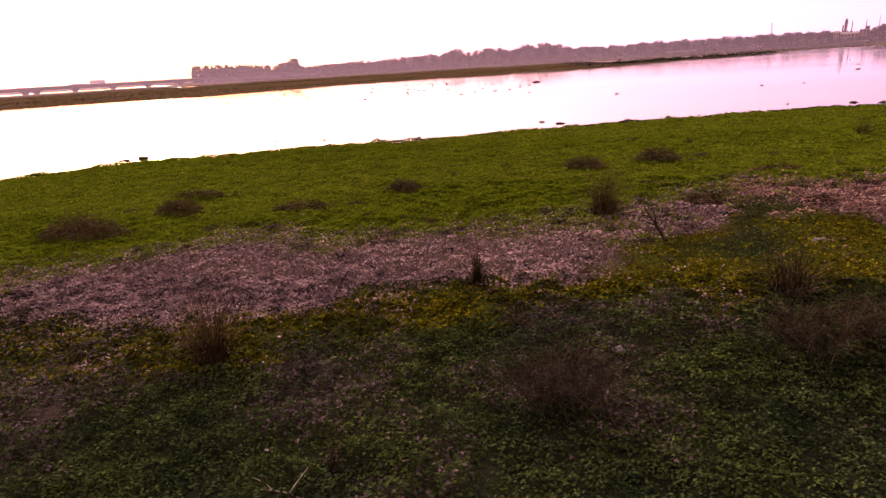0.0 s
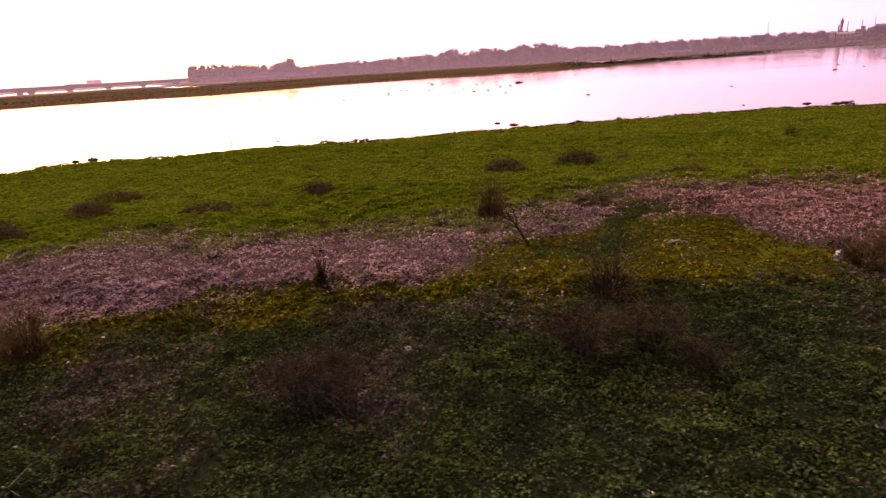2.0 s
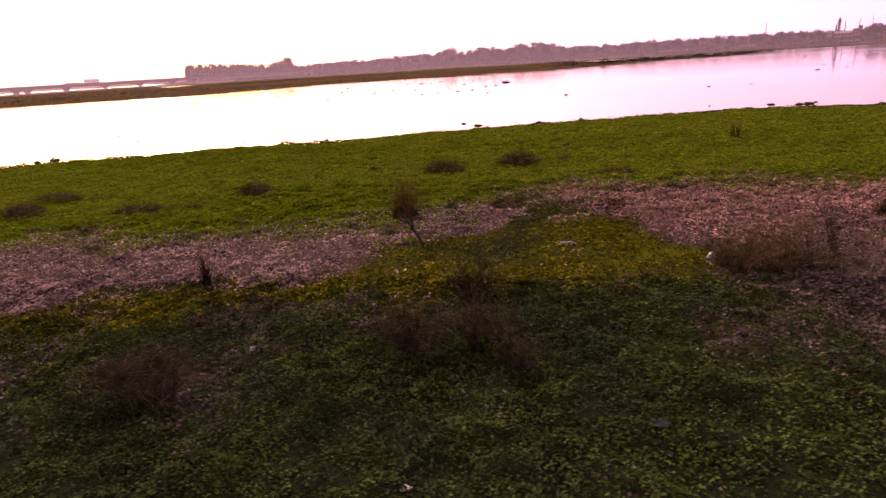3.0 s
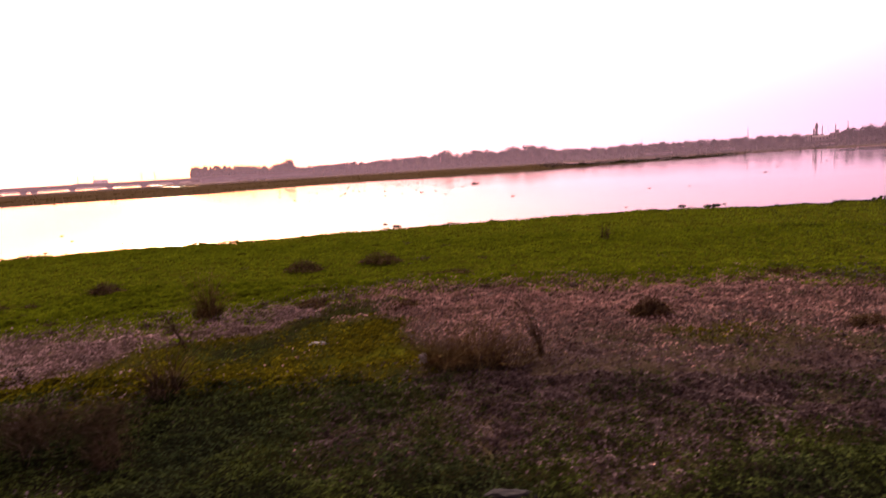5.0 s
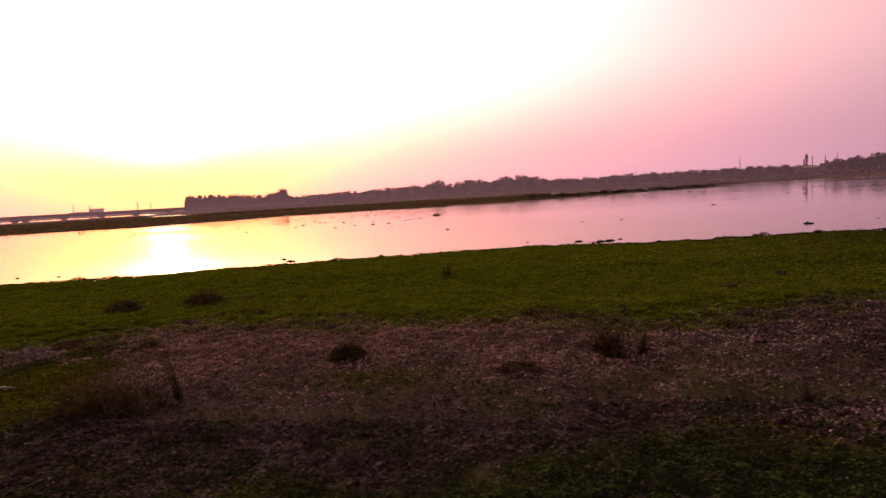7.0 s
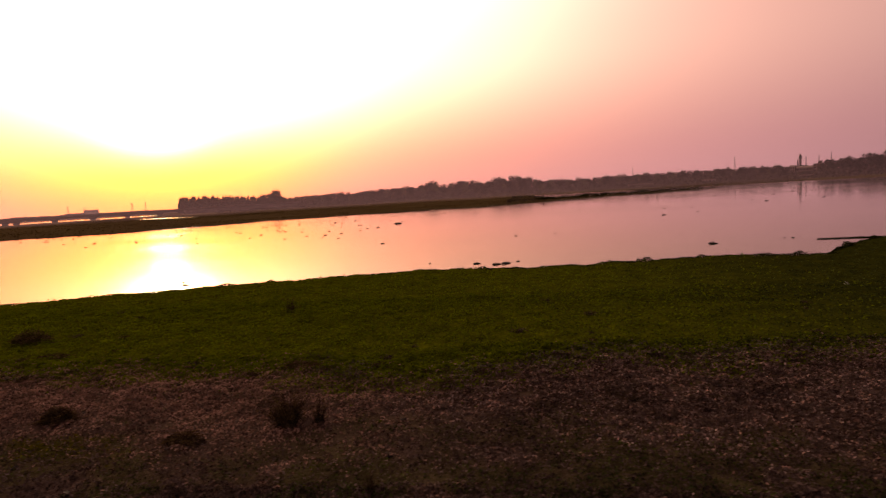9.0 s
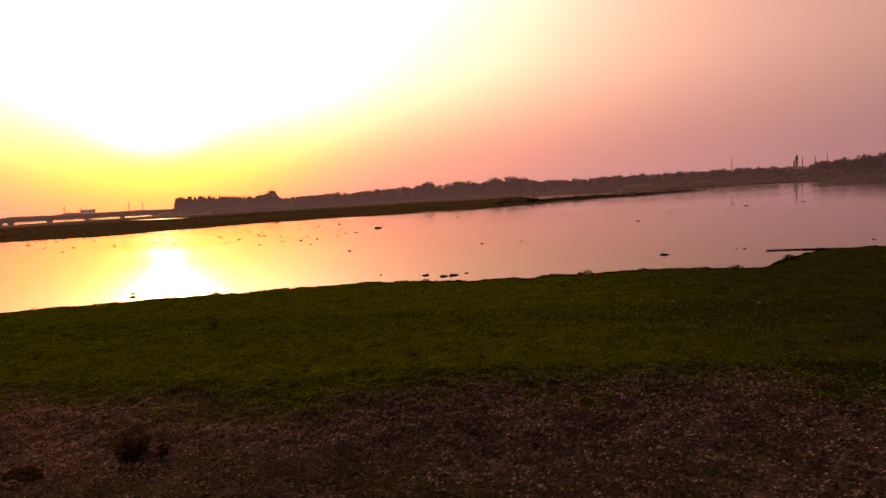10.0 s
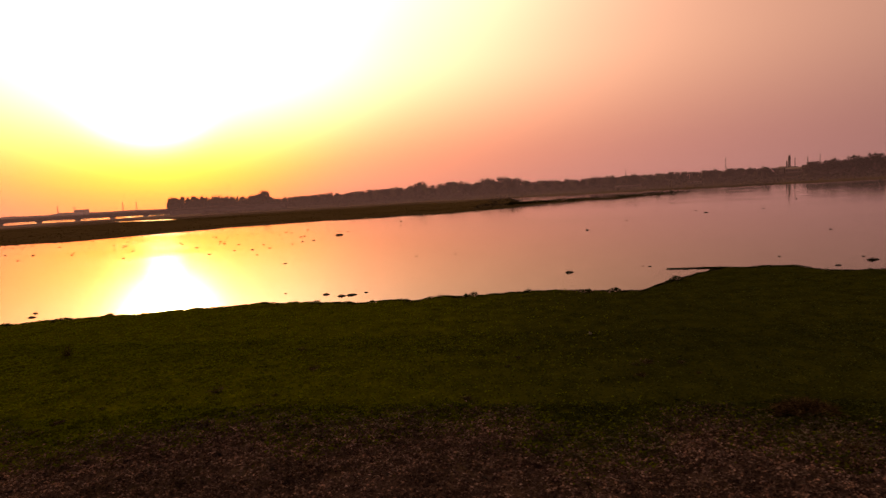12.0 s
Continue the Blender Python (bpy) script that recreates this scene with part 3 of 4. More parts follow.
    p = np.stack([x, y, -0.14 + rng.uniform(0, 1, n) * (0.14 + 0.8 * tall)], 1)
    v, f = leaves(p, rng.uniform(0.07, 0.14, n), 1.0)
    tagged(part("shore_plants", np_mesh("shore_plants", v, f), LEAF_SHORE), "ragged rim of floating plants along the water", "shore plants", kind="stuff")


build_leaf_cover()

# ---- plants of the floodplain ----


def on_ground(x, y):
    return float(ground_z(np.array([x]), np.array([y]))[0])


def polar(n, radius):
    a, r = rng.uniform(0, 2 * np.pi, n), np.sqrt(rng.uniform(0, 1, n)) * radius
    return a, r


def stems_from(n, base_r, top_r, h0, h1, r_base, r_tip, lean=(0, 0), segs=3):
    a, r = polar(n, base_r)
    p0 = np.stack([np.cos(a) * r, np.sin(a) * r, np.full(n, -0.04)], 1)
    h = (h0 + (h1 - h0) * rng.uniform(0, 1, n) ** 1.7) * (1.0 - 0.45 * (r / base_r) ** 2)
    b = a + rng.normal(0, 0.5, n)
    q = top_r * rng.uniform(0.15, 1.0, n)
    p2 = np.stack([np.cos(b) * q + lean[0] * h, np.sin(b) * q + lean[1] * h, h], 1)
    p1 = p0 * 0.5 + p2 * 0.5
    p1[:, :2] *= 0.6
    p1[:, 2] += h * 0.12
    return tubes(p0, p1, p2, r_base, r_tip, segs), p2


def split_stems(v, f, tips, count, name, mat, root, rest_name, segs=3, sides=3):
    """The tallest stems become parts of their own, and the rest of the tuft one part."""
    per, faces = (segs + 1) * sides, segs * sides
    order = np.argsort(-tips[:, 2])
    for i in order[:count]:
        part(name, np_mesh(name, v[i * per:(i + 1) * per], f[:faces]), mat, root)
    rest = np.sort(order[count:])
    v = v.reshape(-1, per, 3)[rest].reshape(-1, 3)
    part(rest_name, np_mesh(rest_name, v, f[:faces * len(rest)]), mat, root, kind="stuff")


def reed_clump(x, y, w, h, n, label, name="reed_clump", lean=(0.0, 0.0), thick=0.005, blade=None):
    root = thing(name, x, y, on_ground(x, y), label, "reeds", "dry clumps on the floodplain")
    (v, f), tips = stems_from(n, w * 0.34, w * 0.78, h * 0.38, h * 1.3, thick, thick * 0.36, lean, 4)
    split_stems(v, f, tips, 16, "stalk", blade or STEM_DRY, root, "blade_mass", 4)
    (v, f), _ = stems_from(n // 2, w * 0.40, w * 0.5, h * 0.08, h * 0.34, 0.008, 0.003, lean)
    part("stubble", np_mesh("stubble", v, f), STEM_DARK, root, "dark dense stubble at the foot of the clump", "stuff")
    k = n // 2
    p = tips[rng.integers(0, n, k * 6)] + rng.normal(0, 0.035, (k * 6, 3))
    v, f = leaves(p, rng.uniform(0.025, 0.06, k * 6), 1.2, 0.3)
    part("seed_fluff", np_mesh("seed_fluff", v, f), STEM_DRY, root, "thin pale brown seed fluff", "stuff")
    return root


def shrub(x, y, w, h, label, n=26, deep=0.7, leafy_share=1.0):
    root = thing("shrub", x, y, on_ground(x, y), label, "shrub", "dry shrubs on the floodplain")
    a, r = polar(n, 1.0)
    p0 = np.stack([np.cos(a) * r * w * 0.30, np.sin(a) * r * w * 0.30 * deep, np.full(n, -0.04)], 1)
    b = a + rng.normal(0, 0.7, n)
    q = rng.uniform(0.3, 1, n)
    p2 = np.stack([np.cos(b) * q * w * 0.46, np.sin(b) * q * w * 0.46 * deep, h * (1.0 - 0.45 * q) * rng.uniform(0.6, 1, n)], 1)
    p1 = p0 * 0.6 + p2 * 0.4 + np.stack([np.zeros(n), np.zeros(n), h * rng.uniform(0.1, 0.35, n)], 1)
    for i in range(n):
        v, f = tubes(p0[i:i + 1], p1[i:i + 1], p2[i:i + 1], 0.010, 0.004, 4, 4)
        part("branch", np_mesh("branch", v, f), STEM_DARK, root)
    m = n * 30
    i, t = rng.integers(0, n, m), rng.uniform(0.25, 1.0, (m, 1))
    s = (1 - t) ** 2 * p0[i] + 2 * t * (1 - t) * p1[i] + t * t * p2[i]
    d = rng.normal(0, 1, (m, 3)) * [0.17, 0.15, 0.10] + [0, 0, 0.09]
    e = s + d * w * 0.8
    e[:, 2] = np.maximum(e[:, 2], 0.02)
    v, f = tubes(s, s * 0.5 + e * 0.5 + rng.normal(0, 0.02, (m, 3)), e, 0.003, 0.0012, 2)
    part("twig_mass", np_mesh("twig_mass", v, f), STEM_DARK, root, kind="stuff")
    k = int(m * 0.8 * leafy_share)
    p = e[rng.integers(0, m, k)] + rng.normal(0, 0.035, (k, 3))
    v, f = leaves(p, rng.uniform(0.014, 0.034, k), 1.3, 0.5)
    part("dry_foliage", np_mesh("dry_foliage", v, f), LEAF_RED, root, "sparse reddish dry leaves", "stuff")
    return root


def brush_heap(x, y, w, d, h, label, n=260, tail=0.0, stalk=None):
    root = thing("brush_heap", x, y, on_ground(x, y), label, "dead brush", "low dead brush on the floodplain")
    a, r = polar(n, 1.0)
    p0 = np.stack([np.cos(a) * r * w * 0.5, np.sin(a) * r * d * 0.5, np.full(n, -0.04)], 1)
    top = h * (1 - r * r) * rng.uniform(0.5, 1.1, n) + 0.06
    p2 = p0 + np.stack([rng.normal(tail, 0.28, n) * h, rng.normal(0, 0.28, n) * h, top], 1)
    p1 = p0 * 0.6 + p2 * 0.4 + np.stack([np.zeros(n), np.zeros(n), top * 0.2], 1)
    v, f = tubes(p0, p1, p2, 0.009, 0.003, 3)
    part("dead_stalk_mass", np_mesh("dead_stalk_mass", v, f), stalk or STEM_DARK, root, kind="stuff")
    k = n // 2
    a, r = polar(k, 1.0)
    c = np.stack([np.cos(a) * r * w * 0.5, np.sin(a) * r * d * 0.5, h * (1 - r * r) * rng.uniform(0.1, 0.8, k) + 0.04], 1)
    e = rng.normal(0, 1, (k, 3)) * [0.22, 0.22, 0.04]
    v, f = tubes(c - e, c + [0, 0, 0.05], c + e, 0.006, 0.003, 3)
    part("tangle", np_mesh("tangle", v, f), STEM_DRY, root, "tangle of fallen brown stalks", "stuff")
    a, r = polar(n * 3, 1.0)
    p = np.stack([np.cos(a) * r * w * 0.52, np.sin(a) * r * d * 0.52, h * (1 - r * r) * rng.uniform(0.2, 0.9, n * 3) + 0.03], 1)
    v, f = leaves(p, rng.uniform(0.04, 0.10, n * 3), 1.0, 0.5)
    part("dry_foliage", np_mesh("dry_foliage", v, f), LEAF_RED, root, kind="stuff")
    return root


def weed(x, y, w, h, label, n=34, lean=(0.0, 0.0)):
    root = thing("dry_weed", x, y, on_ground(x, y), label, "weed", "thin dry weeds")
    (v, f), tips = stems_from(n, w * 0.15, w * 0.5, h * 0.4, h, 0.005, 0.002, lean)
    split_stems(v, f, tips, 12, "stalk", STEM_DARK, root, "stalk_tuft")
    p = tips[rng.integers(0, n, n * 4)] * rng.uniform(0.5, 1.0, (n * 4, 1)) + rng.normal(0, 0.03, (n * 4, 3))
    v, f = leaves(p, rng.uniform(0.02, 0.05, n * 4), 1.2, 0.45)
    part("withered_foliage", np_mesh("withered_foliage", v, f), LEAF_RED, root, kind="stuff")
    return root


# reeds
reed_clump(-0.18, 7.18, 0.86, 1.05, 330, "dry brown reed clump spreading upwards from a dark foot", thick=0.006)
reed_clump(7.48, 16.4, 1.2, 1.35, 300, "tall dry reed clump beside the pale litter")
reed_clump(4.08, 10.5, 0.30, 0.72, 90, "narrow dead reed stump standing in pale litter", thick=0.012, blade=STEM_DARK)
reed_clump(10.15, 9.98, 1.1, 1.0, 110, "broken dark reed stubble with few tall stalks", thick=0.011, blade=STEM_DARK)
reed_clump(15.75, 11.75, 1.5, 0.9, 260, "dry brown reed thicket beside a white bag")
reed_clump(16.5, 11.8, 1.7, 1.12, 240, "dry brown reed thicket with seed heads")
reed_clump(17.2, 12.0, 1.7, 0.95, 170, "low dense dark reed thicket beside brown litter", blade=STEM_DARK)
reed_clump(17.9, 12.3, 0.26, 1.15, 26, "tall narrow bundle of dark dead stalks", lean=(-0.34, 0), thick=0.010, blade=STEM_DARK)
reed_clump(28.15, 15.3, 1.05, 0.85, 300, "dark dry reed clump standing in brown litter", thick=0.009, blade=STEM_DARK)
reed_clump(29.0, 15.35, 0.35, 0.6, 60, "few dark reed stalks beside a larger clump", thick=0.009, blade=STEM_DARK)
reed_clump(21.9, 30.9, 0.8, 0.8, 44, "small dark reed clump on the green weed mat", thick=0.012, blade=STEM_DARK)
# shrubs
shrub(5.75, 5.95, 1.9, 0.98, "twiggy reddish-brown dry shrub on creeping weed", 34)
shrub(9.55, 7.55, 1.9, 0.9, "wide twiggy reddish shrub over creeping weed", 30)
shrub(10.6, 7.85, 1.6, 1.08, "upright twiggy brown shrub with dark branches", 26)
shrub(11.2, 7.05, 1.1, 0.65, "small thin shrub of grey-brown twigs", 14)
# dead brush
brush_heap(-8.8, 14.8, 3.1, 1.4, 0.85, "broad low heap of dead brown brush", 420, stalk=STEM_DRY)
brush_heap(-7.3, 17.8, 1.9, 1.1, 0.62, "low heap of dead brown brush on green weed", 240, stalk=STEM_DRY)
brush_heap(-8.2, 20.6, 2.4, 1.0, 0.34, "flat trail of dead stalks on green weed", 160)
brush_heap(-2.7, 18.0, 2.4, 1.1, 0.42, "flat patch of dead brown stalks on green weed", 190)
brush_heap(0.4, 20.8, 1.6, 1.0, 0.55, "small rounded heap of dead brush on green weed", 200)
brush_heap(7.6, 24.4, 1.9, 1.2, 0.60, "rounded heap of dead brown brush on green weed", 240)
brush_heap(10.9, 25.6, 2.1, 1.2, 0.66, "rounded heap of dead brown brush near the river", 260)
brush_heap(10.75, 17.5, 1.4, 0.8, 0.30, "low heap of dark dead stalks beside pale litter", 170)
brush_heap(14.8, 22.6, 1.8, 0.6, 0.22, "thin line of grey dead stalks on weed", 110)
brush_heap(13.75, 17.1, 1.0, 0.5, 0.22, "small dark heap of dead stalks on litter", 110)
brush_heap(21.0, 15.6, 1.1, 0.6, 0.5, "dark heap of dead stalks lying on brown litter", 320)
brush_heap(25.8, 14.15, 1.1, 0.7, 0.26, "low dark heap of dead stalks on brown litter", 140)
brush_heap(26.5, 20.5, 1.5, 0.7, 0.24, "flat grey heap of stalks where weed meets litter", 130)
brush_heap(57.0, 21.8, 2.3, 1.1, 0.62, "dark heap of dead brush on green weed", 520)
brush_heap(9.5, 20.3, 1.6, 0.6, 0.16, "flat grey line of stalks on green weed", 90)
# thin weeds
weed(2.84, 4.53, 0.40, 0.45, "thin dry weed with few bent stalks")
weed(-5.1, 8.5, 0.35, 0.75, "thin upright dry weed at the edge of the litter")
weed(4.95, 8.5, 0.55, 0.42, "low dry weed with spread stalks")
weed(18.4, 8.5, 0.26, 0.36, "small dark weed in brown litter", 22)
weed(31.35, 11.75, 0.5, 0.70, "thin dry weed in brown litter", 60)
weed(6.45, 11.15, 0.34, 0.16, "small dark tuft at the edge of pale litter", 40)
weed(2.2, 9.0, 0.3, 0.35, "small withered weed at the edge of pale litter", 18)


def leaning_stick(x, y):
    root = thing("leaning_branch", x, y, on_ground(x, y), "bare forked dead branch stuck leaning in the ground", "branch")
    v, f = tubes([(0.04, 0, -0.1)], [(-0.20, 0, 0.38)], [(-0.56, 0.05, 0.90)], 0.045, 0.02, 6, 5)
    part("main_branch", np_mesh("main_branch", v, f, True), STEM_DARK, root)
    for a in (((-0.22, 0.02, 0.42), (-0.34, 0.02, 0.5), (-0.62, 0.0, 0.62)), ((-0.28, 0.02, 0.5), (-0.31, 0.05, 0.66), (-0.40, 0.08, 0.98)),
              ((-0.36, 0.03, 0.62), (-0.46, 0.02, 0.7), (-0.66, -0.05, 0.78))):
        v, f = tubes([a[0]], [a[1]], [a[2]], 0.022, 0.009, 4, 4)
        part("side_branch", np_mesh("side_branch", v, f, True), STEM_DARK, root)


def fallen_twig(x, y):
    root = thing("fallen_branch", x, y, on_ground(x, y) + 0.03, "pale bare fallen twig lying on creeping weed", "branch")
    for p0, p1, p2, r in (((-0.35, 0.1, 0.02), (0, -0.02, 0.07), (0.12, 0.0, 0.05), 0.011), ((0.10, 0.0, 0.05), (0.16, 0.10, 0.12), (0.26, 0.24, 0.22), 0.009),
                          ((-0.12, 0.03, 0.04), (-0.2, 0.1, 0.1), (-0.42, 0.16, 0.1), 0.006), ((0.08, 0, 0.05), (0.2, -0.06, 0.06), (0.34, -0.1, 0.03), 0.006)):
        v, f = tubes([p0], [p1], [p2], r, r * 0.4, 6, 5)
        part("twig", np_mesh("twig", v, f, True), STEM_GREY, root)


leaning_stick(8.6, 13.25)
fallen_twig(2.38, 3.98)


def rubbish(name, x, y, sx, sy, sz, mat, label, category, seed, rough=0.5, turn=0.0):
    ob = part(name, blob(name, sx, sy, sz, rough, seed, 4), mat)
    ob.matrix_basis = pose(x, y, on_ground(x, y) + 0.25 * sz + 0.02, 0, 0, turn)
    return tagged(ob, label, category)


rubbish("plastic_bag", 15.2, 11.95, 0.11, 0.09, 0.14, PLASTIC, "crumpled white plastic bag beside dry reeds", "bag", 3.1, 0.8)
rubbish("plastic_bag", 12.2, 13.4, 0.20, 0.08, 0.04, PLASTIC_GREY, "flattened dusty white plastic bag on yellow-green weed", "bag", 5.2, 0.7, 8)
rubbish("plastic_bag", 6.6, 7.5, 0.085, 0.06, 0.04, PLASTIC_GREY, "small crumpled white plastic bag among dark weed", "bag", 8.4, 0.7)
rubbish("plastic_bag", 51.4, 33.1, 0.10, 0.08, 0.09, PLASTIC, "small white plastic bag on the green weed mat", "bag", 9.1, 0.6)
rubbish("plastic_scrap", 9.8, 4.45, 0.06, 0.04, 0.02, PLASTIC, "small torn scrap of white plastic on weed", "rubbish", 1.7, 0.5, 20)
rubbish("mud_stone", 17.3, 6.55, 0.36, 0.11, 0.07, STONE, "long smooth dark grey stone at the edge of creeping weed", "stone", 2.6, 0.25, -5)
rubbish("mud_stone", 12.8, 5.8, 0.15, 0.10, 0.018, STONE, "flat grey stone lying in creeping weed", "stone", 4.6, 0.25)


def broken_board(x, y):
    bm = bmesh.new()
    box(bm, -0.16, 0.16, -0.045, 0.045, 0, 0.02)
    bmesh.ops.subdivide_edges(bm, edges=bm.edges[:], cuts=7, use_grid_fill=True)
    for v in bm.verts:
        k = (v.co.x + 0.16) / 0.32
        v.co.y *= (0.62 + 0.5 * k) * math.sqrt(max(0.12, 1 - max(0.0, (k - 0.72) / 0.3) ** 2))
        v.co.z += 0.5 * v.co.x * v.co.x + 0.006 * noise.noise(v.co * 30)
        if v.co.x < -0.12:
            v.co.x += 0.05 * noise.noise(Vector((v.co.y * 40, 1, 1)))
    ob = tagged(part("broken_board", bm, BOARD), "pale curved broken board lying on creeping weed", "board")
    ob.matrix_basis = pose(x, y, on_ground(x, y) + 0.13, 10, -6, 24)


broken_board(15.18, 4.70)


def clod(seed):
    r = thing("mud_clod", 0, 0, 0, "small dark clod of dried mud among dead litter", "mud clod", "mud clods in the litter")
    part("clod_body", blob("clod_body", 0.10, 0.08, 0.055, 0.7, seed, 2), STONE, r)
    p = rng.normal(0, 1, (26, 3)) * [0.07, 0.06, 0.012] + [0, 0, 0.035]
    v, f = leaves(p, rng.uniform(0.03, 0.06, 26), 0.8)
    part("stuck_litter", np_mesh("stuck_litter", v, f), LEAF_BROWN, r, "rotting leaves stuck to the clod", "stuff")
    return r


def tuft(seed):
    r = thing("dead_tuft", 0, 0, 0, "small withered grey-brown tuft where weed meets litter", "dead tuft", "withered tufts on the floodplain")
    (v, f), _ = stems_from(40, 0.10, 0.24, 0.05, 0.17, 0.005, 0.002)
    part("withered_stem_mass", np_mesh("withered_stem_mass", v, f), STEM_DARK, r, kind="stuff")
    p = rng.normal(0, 1, (80, 3)) * [0.13, 0.10, 0.02] + [0, 0, 0.045]
    v, f = leaves(p, rng.uniform(0.03, 0.07, 80), 0.9, 0.5)
    part("withered_foliage", np_mesh("withered_foliage", v, f), LEAF_RED if seed < 2 else LEAF_BROWN, r, kind="stuff")
    return r


def strew(protos, spots, size):
    placed = []
    for i, (x, y) in enumerate(spots):
        m = pose(x, y, on_ground(x, y) + 0.01, 0, 0, rng.uniform(0, 360)) @ Matrix.Scale(rng.uniform(*size), 4)
        set_down(protos[i % len(protos)], m, placed)


def strew_all():
    spots = []
    while len(spots) < 120:
        x = rng.uniform(-5, 58)
        y = rng.uniform(float(line(LOW, x)), float(line(TOP, x)))
        if y > 7.5 and covers(np.array([x]), np.array([y]))[0][0] > 0.6:
            spots.append((x, y))
    strew([clod(1.1), clod(6.3), clod(9.9)], spots, (0.5, 1.25))
    spots = []
    for x in rng.uniform(-8, 60, 70):
        spots.append((x, float(line(TOP, x)) + rng.normal(0.3, 0.9)))
    for x in rng.uniform(-12, 58, 30):
        spots.append((x, float(line(TOP, x)) + rng.uniform(2, 14)))
    strew([tuft(1), tuft(2), tuft(3)], spots, (0.7, 1.7))


strew_all()

# ---- floating plants on the river ----


def floating_plant(seed, n):
    r = thing("floating_plant", 0, 0, 0, "dark clump of floating water plants drifting on the river", "water plant", "floating plants on the river")
    a, q = polar(n, 1.0)
    p = np.stack([np.cos(a) * q * 0.5, np.sin(a) * q * 0.28, rng.uniform(0.0, 0.2, n) * (1 - q * q) + 0.01], 1)
    v, f = leaves(p, rng.uniform(0.08, 0.18, n), 0.7)
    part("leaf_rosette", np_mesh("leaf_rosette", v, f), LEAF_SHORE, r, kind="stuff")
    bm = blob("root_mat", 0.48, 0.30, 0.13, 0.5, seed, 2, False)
    part("root_mat", bm, ROOT_BLACK, r, "near-black mat of roots")
    return r


PLANTS = [floating_plant(1.3, 70), floating_plant(4.7, 46), floating_plant(9.2, 90)]
SPOTS = [(6.4, 45.8, 0.6), (7.7, 44.0, 0.85), (-20.7, 33.4, 0.75), (-19.9, 34.0, 1.15), (-16.3, 36.2, 0.45), (30.9, 50.0, 0.8), (32.6, 49.0, 0.9),
         (33.4, 49.3, 1.05), (34.4, 50.4, 0.45), (52.6, 57.6, 1.0), (59.9, 59.9, 0.32), (60.5, 59.5, 0.4), (79.8, 58.1, 1.2), (80.4, 60.6, 0.4),
         (73.9, 63.0, 0.4), (60.8, 109.6, 0.9), (39.4, 78.8, 0.5), (34.2, 78.1, 0.55), (16.5, 76.1, 0.7), (-5.3, 95.7, 0.7), (26.6, 51.4, 0.32),
         (7.4, 130.4, 2.2), (93.3, 146.8, 1.2), (-13.3, 40.3, 0.4), (-9.5, 40.1, 0.4), (75.6, 55.6, 0.6)]


def place_plants():
    placed = []
    spots = list(SPOTS)
    for x in rng.uniform(-22, 82, 64):
        spots.append((x, float(shore_y(np.array([x]))[0]) + rng.uniform(-0.1, 0.5), rng.uniform(0.35, 1.0)))
    while len(spots) < 298:
        drift = len(spots) >= 205
        x = rng.uniform(-95, 8) if drift else rng.uniform(-110, 150)
        y0, y1 = float(line(SHORE, x)) + 6, float(line(FAR, x)) - 4
        if drift:
            y = rng.uniform(100 - 0.2 * x, min(y1 - 4, 150 - 0.4 * x))
            spots.append((x, y, rng.uniform(0.45, 0.95)))
        else:
            y = y0 + (y1 - y0) * rng.uniform(0, 1) ** 0.55
            spots.append((x, y, rng.uniform(0.2, 0.55) * (0.7 + y / 130)))
    for i, (x, y, s) in enumerate(spots):
        set_down(PLANTS[i % 3], pose(x, y, -0.13, 0, 0, rng.uniform(-25, 25)) @ Matrix.Scale(s * 0.8, 4), placed)


place_plants()


def floating_spit():
    root = thing("floating_weed_mat", 64.2, 57.0, -0.13, "thin low tongue of floating weed off the shore", "water plant")
    n = 900
    x = rng.uniform(-2.6, 2.6, n)
    y = 0.3 * (0.1 + 0.12 * (x + 2.6)) * rng.normal(0, 1, n) - 0.12 * x
    v, f = leaves(np.stack([x, y, rng.uniform(0, 0.06, n)], 1), rng.uniform(0.08, 0.15, n), 0.6)
    part("leaf_cover", np_mesh("leaf_cover", v, f), LEAF_SHORE, root, kind="stuff")
    bm = blob("root_mat", 2.4, 0.22, 0.04, 0.4, 7.7, 3, False)
    part("root_mat", bm, ROOT_BLACK, root)


floating_spit()

# ---- the far bank: woods, bridge, works ----
SKYLINE = [(-36, 0.15), (-31.6, 0.2), (-31.3, 1.24), (-27, 1.08), (-24.6, 0.92), (-23.6, 1.28), (-22.6, 1.28), (-22, 0.62), (-17.5, 0.85), (-13, 0.98),
           (-8.6, 1.05), (-8, 1.4), (-7.2, 1.05), (-6.4, 0.96), (-4.7, 1.46), (-3, 1.15), (-0.8, 1.33), (1.4, 1.30), (2.5, 0.92), (9.8, 0.86), (17, 0.88),
           (23.4, 0.8), (23.75, 0.14), (26.0, 0.12), (26.3, 0.98), (26.9, 1.12), (28.2, 1.12), (29.5, 1.25), (50, 1.3)]


